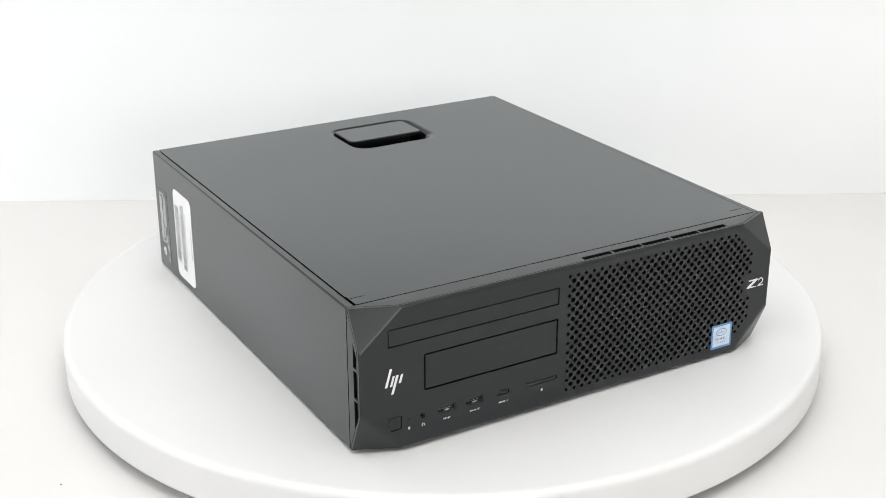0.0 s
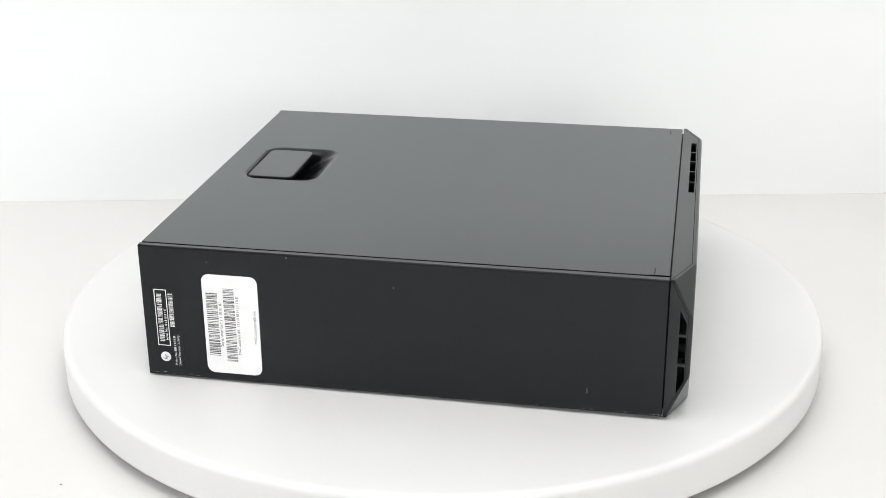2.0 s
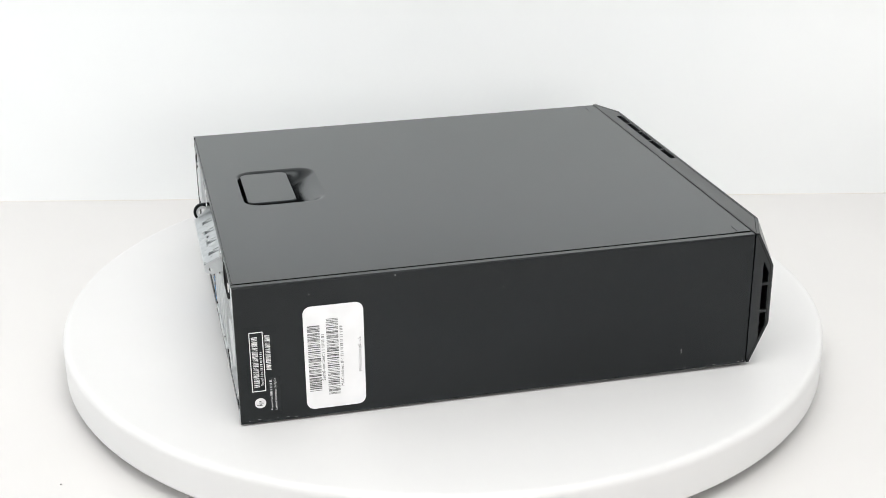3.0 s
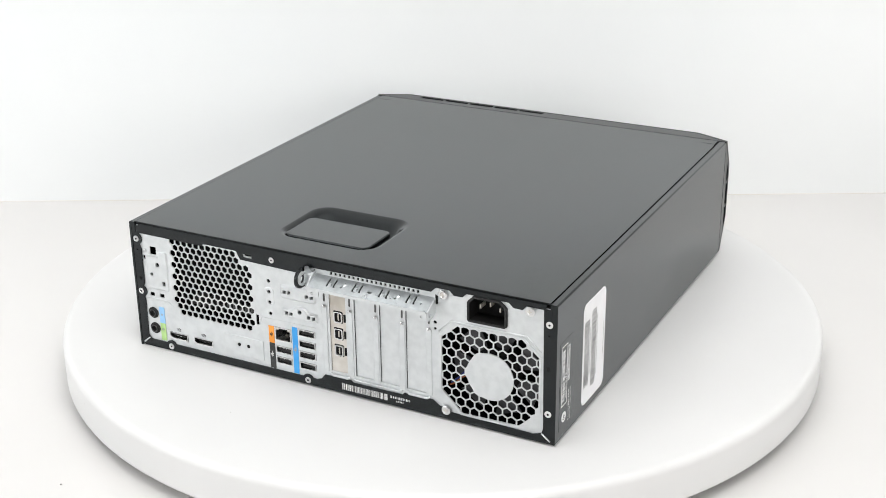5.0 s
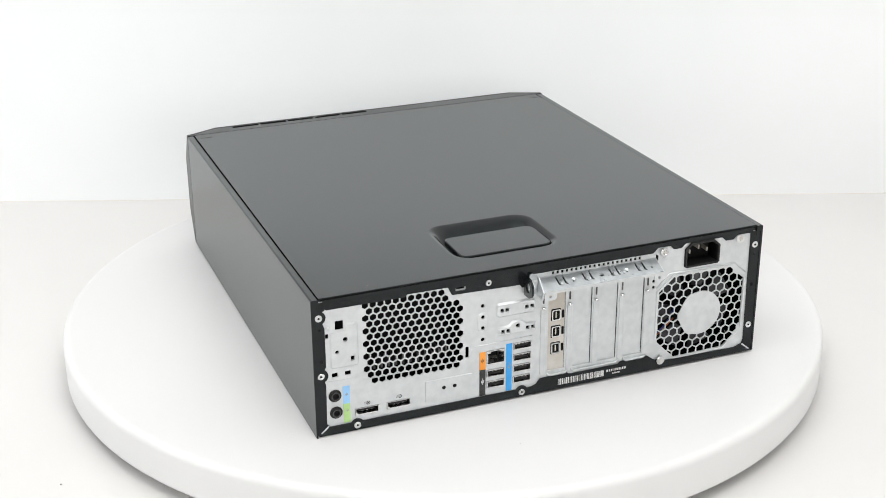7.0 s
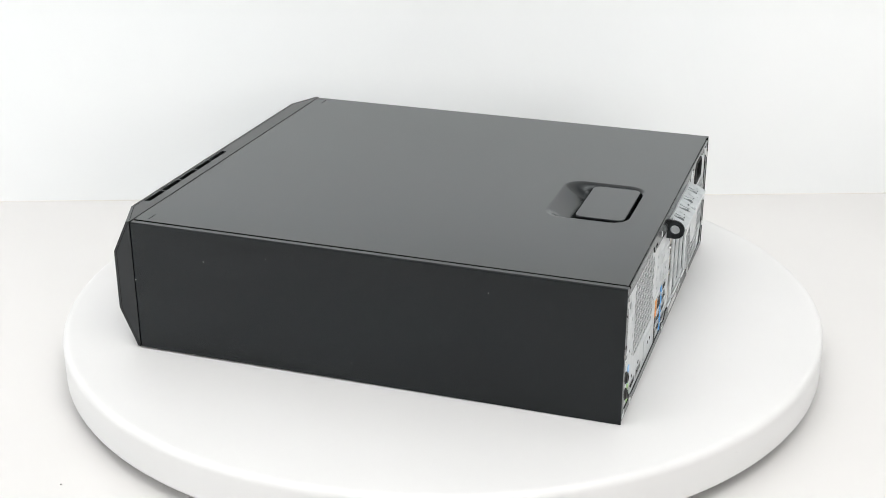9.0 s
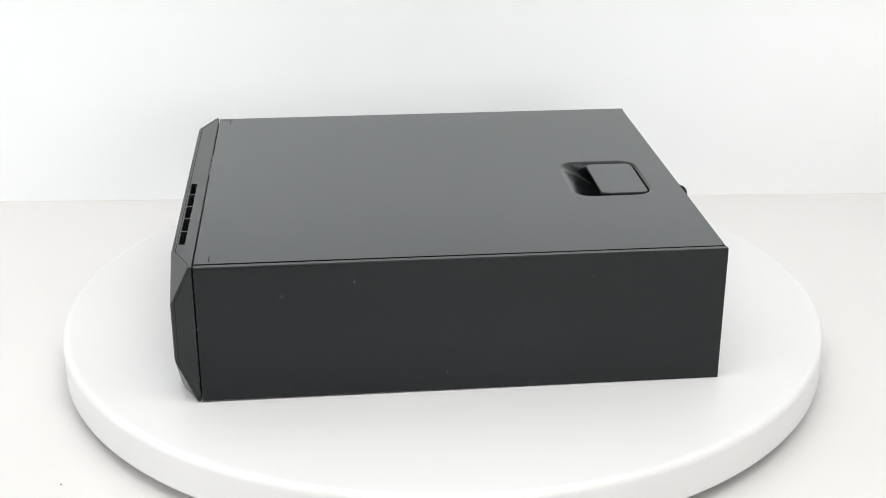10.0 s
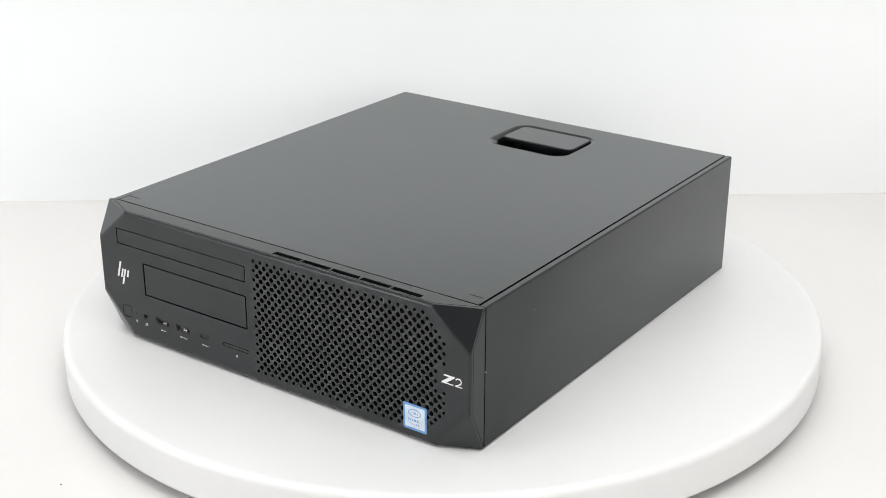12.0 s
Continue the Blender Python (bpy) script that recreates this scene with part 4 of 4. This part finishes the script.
        part("rib_dimple", lathe([(0.0013, Y + 0.0008), (0.0011, Y + 0.0015), (0.0004, Y + 0.0018)], 12, (x, 0.0660), REAR_LEVEL), CHROME, r)
    for x0, x1 in ((-0.0150, 0.0010), (-0.0560, -0.0180), (-0.0780, -0.0600)):
        part("slot_foot", tube([REAR_LEVEL(x0, 0.0150, Y + 0.0006), REAR_LEVEL(x0 + 0.002, 0.0136, Y + 0.0009), REAR_LEVEL(x1 - 0.002, 0.0136, Y + 0.0009), REAR_LEVEL(x1, 0.0150, Y + 0.0006)], 0.0009, 6), GALV, c, smooth=True)
    # hinged retainer that sticks out over the slots
    def shelf(u, v, w):
        return (u, Y + 0.0002 + v, 0.0899 - 0.43 * v + w)
    cut = []
    for x in (-0.0060, -0.0261, -0.0467, -0.0675):
        for k in (x - 0.0026, x + 0.0026):
            # a slot with a short hook at its outer end
            cut.append([(k - 0.0006, 0.0012), (k, 0.0008), (k + 0.0006, 0.0012), (k + 0.0006, 0.0076), (k - 0.0001, 0.0086), (k - 0.0014, 0.0086), (k - 0.0014, 0.0078), (k - 0.0006, 0.0072)])
    cut += [ngon(x, 0.0070, 0.0007, 10) for x in (-0.0145, -0.0560, -0.0755)] + [[(-0.0364 + 0.0018 * math.cos(radians(a)), 0.0065 + 0.0009 * math.sin(radians(a))) for a in range(0, 360, 30)]]
    bm = plate(bmesh.new(), rrect(-0.0822, 0.0, 0.0098, 0.0132), cut, -0.0004, 0.0004, shelf)
    ret = part("slot_retainer", bm, ZINC, c, "galvanised retainer bar sticking out over the slots")
    # dark plate added below the shelf, so its slots look shaded
    bm = plate(bmesh.new(), rrect(-0.0815, 0.0005, 0.0092, 0.0112), [], -0.0022, -0.0014, shelf)
    part("retainer_shade", bm, DARK, ret)
    part("retainer_lip", slab(rrect(-0.0822, 0.0826, 0.0098, 0.0846, 0.0006, 2), [], Y + 0.0128, Y + 0.0135, REAR_LEVEL), GALV, ret)
    for x in (-0.0060, -0.0261, -0.0467, -0.0675):
        bm = loft(bmesh.new(), [[shelf(x + a, v, w + b) for a, b in ((-0.0008, -0.0003), (0.0015, -0.0003), (0.0015, 0.0003), (-0.0008, 0.0003))] for v, w in ((0.0040, 0.0003), (0.0062, 0.0010), (0.0074, 0.0010), (0.0086, 0.0003))], True, True)
        part("retainer_tab", bm, ZINC, ret, "bent spring tab")
    for x in (-0.0158, -0.0571):
        bm = loft(bmesh.new(), [[shelf(u, v, w) for u, v in ngon(x, 0.0046, r, 4)] for r, w in ((0.0018, 0.0004), (0.0006, 0.0009))])
        part("retainer_point", bm, ZINC, ret)
    for x0, x1, hx in ((0.0006, 0.0098, 0.0058), (-0.0822, -0.0752, -0.0788)):
        part("retainer_flange", slab(rrect(x0, 0.0774, x1, 0.0842, 0.0022, 4), [ngon(hx, 0.0804, 0.0011, 12)], Y + 0.0119, Y + 0.0127, REAR_LEVEL), GALV, ret, "small end flange with a round hole")
    # dark patches on the sheet paint the shade in the gaps at both ends
    for x0, x1 in ((-0.0846, -0.0828), (0.0100, 0.0110)):
        part("side_gap_shade", slab([(x0, 0.0860), (x1, 0.0850), (x1, 0.0925), (x0, 0.0915)], [], Y + 0.0001, Y + 0.0003, REAR_LEVEL), DARK, ret)
    def along(u, v, w):
        return (w, u, v)
    part("retainer_ear", slab([(Y, 0.0900), (Y, 0.0790), (Y + 0.0070, 0.0770), (Y + 0.0120, 0.0780), (Y + 0.0123, 0.0844)], [ngon(Y + 0.0088, 0.0806, 0.0015, 10)], -0.0830, -0.0822, along), GALV, ret)
    part("retainer_ear", slab([(Y, 0.0925), (Y, 0.0790), (Y + 0.0105, 0.0780), (Y + 0.0123, 0.0844), (Y + 0.0040, 0.0925)], [ngon(Y + 0.0090, 0.0806, 0.0013, 10)], 0.0098, 0.0106, along), GALV, ret)
    def loop_poly(r, cy):
        return [(Y, 0.0873 - r)] + [(cy + r * math.cos(radians(a)), 0.0873 + r * math.sin(radians(a))) for a in range(-90, 91, 15)] + [(Y, 0.0873 + r)]
    lo = part("padlock_loop", slab(loop_poly(0.0072, Y + 0.0060), [ngon(Y + 0.0060, 0.0873, 0.0036, 20)], 0.0180, 0.0196, along), STEEL, c, "black steel padlock loop")
    bm = bmesh.new()
    ring_plate(bm, ngon(Y + 0.0060, 0.0873, 0.0050, 24), ngon(Y + 0.0060, 0.0873, 0.0034, 24), 0.0165, 0.0179, along)
    part("loop_ring", bm, GALV, lo, "bright steel ring")
    part("loop_bracket", slab([(Y, 0.0930), (Y, 0.0800), (Y + 0.0025, 0.0820), (Y + 0.0040, 0.0900), (Y + 0.0020, 0.0935)], [], 0.0112, 0.0142, along), GALV, lo)
    part("loop_tongue", slab([(0.0110, 0.0800), (0.0172, 0.0790), (0.0176, 0.0880), (0.0166, 0.0945), (0.0146, 0.0952), (0.0118, 0.0928)], [], Y + 0.0026, Y + 0.0034, REAR_LEVEL), ZINC, lo, "bright bent tongue beside the loop")
    # screws
    def screw(x, z, r, w, label, way=REAR_LEVEL):
        s = part("screw", lathe([(r, w), (r, w + 0.0003), (r * 0.85, w + 0.0006), (r * 0.55, w + 0.0007), (r * 0.45, w + 0.0003)], 20, (x, z), way), CHROME, c, label)
        if r < 0.003:
            part("drive", slab(ngon(x, z, r * 0.34, 6), [], w + 0.0002, w + 0.0004, way), DARK, s)
            return
        k, q = r * 0.1, r * 0.5
        cross = [(k, k), (k, q), (-k, q), (-k, k), (-q, k), (-q, -k), (-k, -k), (-k, -q), (k, -q), (k, -k), (q, -k), (q, k)]
        part("drive", slab([(x + a, z + b) for a, b in cross], [], w + 0.0004, w + 0.00075, way), NICKEL, s)
    for x, z in ((0.1652, 0.0875), (0.1652, 0.0455), (0.1414, 0.0044), (0.0203, 0.0046), (-0.1646, 0.0877), (-0.1648, 0.0234)):
        screw(x, z, 0.0024, D2 + 0.0003, "small bright rivet")
    for x, z in ((-0.0888, 0.0938), (-0.1512, 0.0946), (-0.0906, 0.0082)):
        screw(x, z, 0.0033, Y + 0.0016, "bright pan-head screw", REAR_LEVEL)
    screw(0.0460, 0.0925, 0.0021, D2 + 0.0001, "small bright threaded boss")
    # frame holes are dark patches on the paint, standing for shade within
    for x, z, r in ((-0.1645, 0.0561, 0.0012), (-0.1645, 0.0800, 0.0008), (0.1650, 0.0790, 0.0008), (0.1645, 0.0560, 0.0013)):
        shape = rrect(x - 0.0011, z - 0.0013, x + 0.0011, z + 0.0013, 0.0002, 1) if r > 0.001 else ngon(x, z, r, 10)
        part("hole", slab(shape, [], D2 - 0.0001, D2 + 0.0005, REAR_LEVEL), DARK, c)
    # printed code on the bottom edge
    y = D2 + 0.0003
    code = part("barcode", bars(-0.0446, -0.0074, 0.0042, 0.0090, "u", 52, y, y + 0.00012, REAR_LEVEL, 7), WHITE, c, "white barcode printed on black")
    part("print_bar", bars(-0.0624, -0.0464, 0.0069, 0.0087, "u", 16, y, y + 0.00012, REAR_LEVEL, 3), WHITE, code)
    part("print_bar", bars(-0.0576, -0.0514, 0.0045, 0.0057, "u", 8, y, y + 0.00012, REAR_LEVEL, 4), WHITE, code)


def ring_plate(bm, outer, inner, w0, w1, way=REAR):
    """A frame between two outlines of any shape."""
    pts = list(outer) + list(inner)
    n, m = len(outer), len(inner)
    edges = [(i, (i + 1) % n) for i in range(n)] + [(n + i, n + (i + 1) % m) for i in range(m)]
    vs, _, fs, ov, _, _ = delaunay_2d_cdt([Vector(p) for p in pts], edges, [], 0, 1e-7, True)
    a = [bm.verts.new(way(v.x, v.y, w1)) for v in vs]
    b = [bm.verts.new(way(v.x, v.y, w0)) for v in vs]
    for f in fs:
        cx, cy = sum(vs[i].x for i in f) / 3, sum(vs[i].y for i in f) / 3
        if inside((cx, cy), list(outer)) and not inside((cx, cy), list(inner)):
            bm.faces.new([a[i] for i in f])
            bm.faces.new([b[i] for i in reversed(f)])
    back = {i: j for j, o in enumerate(ov) for i in o}
    for i, j in edges:
        p, q = back[i], back[j]
        if p != q:
            bm.faces.new((a[p], a[q], b[q], b[p]))
    bmesh.ops.delete(bm, geom=[v for v in bm.verts if not v.link_faces], context="VERTS")


def side_labels(c):
    w0, w1, w2 = W2 + 0.00005, W2 + 0.00025, W2 + 0.0004
    lab = part("paper_label", slab(rrect(0.0985, 0.0066, 0.1393, 0.0830, 0.0055, 6), [], w0, w1, LABEL), PAPER, c, "white rounded paper label with two barcodes")
    part("barcode", bars(0.1284, 0.1368, 0.0202, 0.0698, "v", 46, w1, w2, LABEL, 21), PALEINK, lab, "black barcode")
    part("barcode", bars(0.1160, 0.1240, 0.0164, 0.0733, "v", 52, w1, w2, LABEL, 22), PALEINK, lab, "black barcode")
    def at(y, z, w=w1):
        # letters run upwards, their tops towards the back
        return Matrix(((0, 0, -1, -w - SKIN(y) - 0.00005), (0, 1, 0, y), (1, 0, 0, z + 0.0005), (0, 0, 0, 1)))
    part("lettering", writing("Serial-number:", 0.0195, at(0.1258, 0.0275)), PALEINK, lab)
    part("print_bar", bars(0.1256, 0.1276, 0.0480, 0.0624, "v", 10, w1, w2, LABEL, 31), GREYPRINT, lab)
    part("lettering", writing("MAC-address #1:", 0.0205, at(0.1132, 0.0220)), PALEINK, lab)
    part("print_bar", bars(0.1130, 0.1150, 0.0445, 0.0673, "v", 15, w1, w2, LABEL, 32), GREYPRINT, lab)
    part("lettering", writing("MAC-address #2: n/a", 0.0256, at(0.1008, 0.0316)), PALEINK, lab)
    # white print on the black steel
    wp = W2 + 0.00014
    part("serial_label", slab(rrect(0.1566, 0.0072, 0.1783, 0.0722, 0.0008, 2), [], W2, W2 + 0.00012, LABEL), BLACKLABEL, c, "glossy black printed label")
    bm = bmesh.new()
    ring_plate(bm, rrect(0.1662, 0.0247, 0.1756, 0.0687), rrect(0.1668, 0.0253, 0.1750, 0.0681), wp, wp + 0.0001, LABEL)
    pr = part("printed_frame", bm, WHITE, c, "white printed frame with a barcode")
    part("barcode", bars(0.1702, 0.1740, 0.0280, 0.0657, "v", 46, wp, wp + 0.0001, LABEL, 23), WHITE, pr, "white barcode")
    part("barcode", bars(0.1618, 0.1652, 0.0402, 0.0660, "v", 36, wp, wp + 0.0001, LABEL, 24), WHITE, pr, "white barcode")
    part("lettering", writing("Serial No.", 0.0105, at(0.1676, 0.0290, wp)), WHITE, pr)
    part("print_bar", bars(0.1676, 0.1692, 0.0405, 0.0540, "v", 10, wp, wp + 0.0001, LABEL, 33), WHITE, pr)
    part("lettering", writing("Product No.", 0.0100, at(0.1622, 0.0100, wp)), WHITE, pr)
    part("print_bar", bars(0.1622, 0.1637, 0.0208, 0.0330, "v", 9, wp, wp + 0.0001, LABEL, 34), WHITE, pr)
    part("lettering", writing("Limited Warranty  3y/3y/3y", 0.0236, at(0.1594, 0.0098, wp)), WHITE, pr)
    em = part("emblem", lathe([(0.0038, wp), (0.0038, wp + 0.0001)], 32, (0.1706, 0.0159), LABEL), WHITE, pr, "round white emblem")
    bm = bmesh.new()
    for z, a, b in ((0.0144, 0.1694, 0.1730), (0.0152, 0.1694, 0.1712), (0.0161, 0.1684, 0.1714), (0.0172, 0.1696, 0.1714)):
        plate(bm, [(a, z - 0.0006), (b, z), (b, z + 0.0004), (a, z - 0.0002)], [], wp + 0.0001, wp + 0.0002, LABEL)
    part("emblem_stroke", bm, INK, em)
    # scuffs and dust
    def fleck(way, u, v, w, a, b, label):
        part("scuff", slab([(u - a, v - b * 0.6), (u + a * 0.3, v - b), (u + a, v + b * 0.4), (u - a * 0.2, v + b)], [], w, w + 0.00005, way), SCUFF, c, label)
    for y, z, a, b in ((-0.1326, 0.0165, 0.0004, 0.0022), (0.0762, 0.0994, 0.0006, 0.0008), (0.0012, 0.0825, 0.0004, 0.0004), (0.1343, 0.0920, 0.0004, 0.0004)):
        fleck(LABEL, y, z, W2, a, b, "short pale scuff in the paint")
    for k in range(6):
        y = 0.1785 - k * 0.0064 + 0.002 * math.sin(k * 3.1)
        fleck(LABEL, y, 0.0030 + 0.0006 * math.sin(k * 2.3), W2, 0.0009 + 0.0006 * math.sin(k * 1.7), 0.0003, "pale wear along the bottom edge")
    for y, a in ((-0.1815, 0.0008), (-0.1782, 0.0011), (-0.1700, 0.0006), (-0.1590, 0.0012), (-0.1535, 0.0005), (-0.1360, 0.0013), (-0.1305, 0.0007), (-0.0985, 0.0005)):
        fleck(LABEL, y, 0.0026, W2, a, 0.0003, "pale wear along the bottom edge")
    for x, y, a, b in ((0.1216, 0.1390, 0.0009, 0.0004), (0.1288, 0.1757, 0.0006, 0.0004), (-0.0660, -0.1202, 0.0006, 0.0005), (-0.0549, -0.1615, 0.0005, 0.0004), (0.0400, 0.0150, 0.0004, 0.0003), (-0.1050, 0.0620, 0.0004, 0.0003)):
        fleck(TOP, x, y, H, a, b, "tiny pale speck on the cover")
    def right(u, v, w):
        return (w, u, v)
    for y, z in ((-0.1252, 0.0790), (-0.0117, 0.0160), (-0.0754, 0.0880), (0.0900, 0.0860)):
        fleck(right, y, z, W2 + 0.0012, 0.0004, 0.0004, "tiny pale speck in the paint")
    part("chip", slab(ngon(-0.1831, 0.0568, 0.0004, 7), [], W2 + 0.0012, W2 + 0.0013, right), WHITE, c, "bright chip in the paint at the seam")


def computer():
    c = tagged(new("desktop_computer"), "small black steel desktop computer lying flat on the turntable", "computer")
    case(c)
    cover(c)
    bezel(c)
    side_labels(c)
    rear(c)
    return c


setting()
PLATTER_OB = turntable()
PC = computer()

# both turn together, at a steady rate
START, RATE = 30.05, 24.541


def motions():
    rows, table = [], []
    for i in range(25):
        t = i * 0.5
        turn = pose(0, 0, 0, 0, 0, START + RATE * t)
        rows.append((t, turn @ pose(-0.0061, -0.0011, 0.0, -0.238, 0.254, 0)))
        table.append((t, turn))
    walk(PC, rows)
    walk(PLATTER_OB, table)


motions()
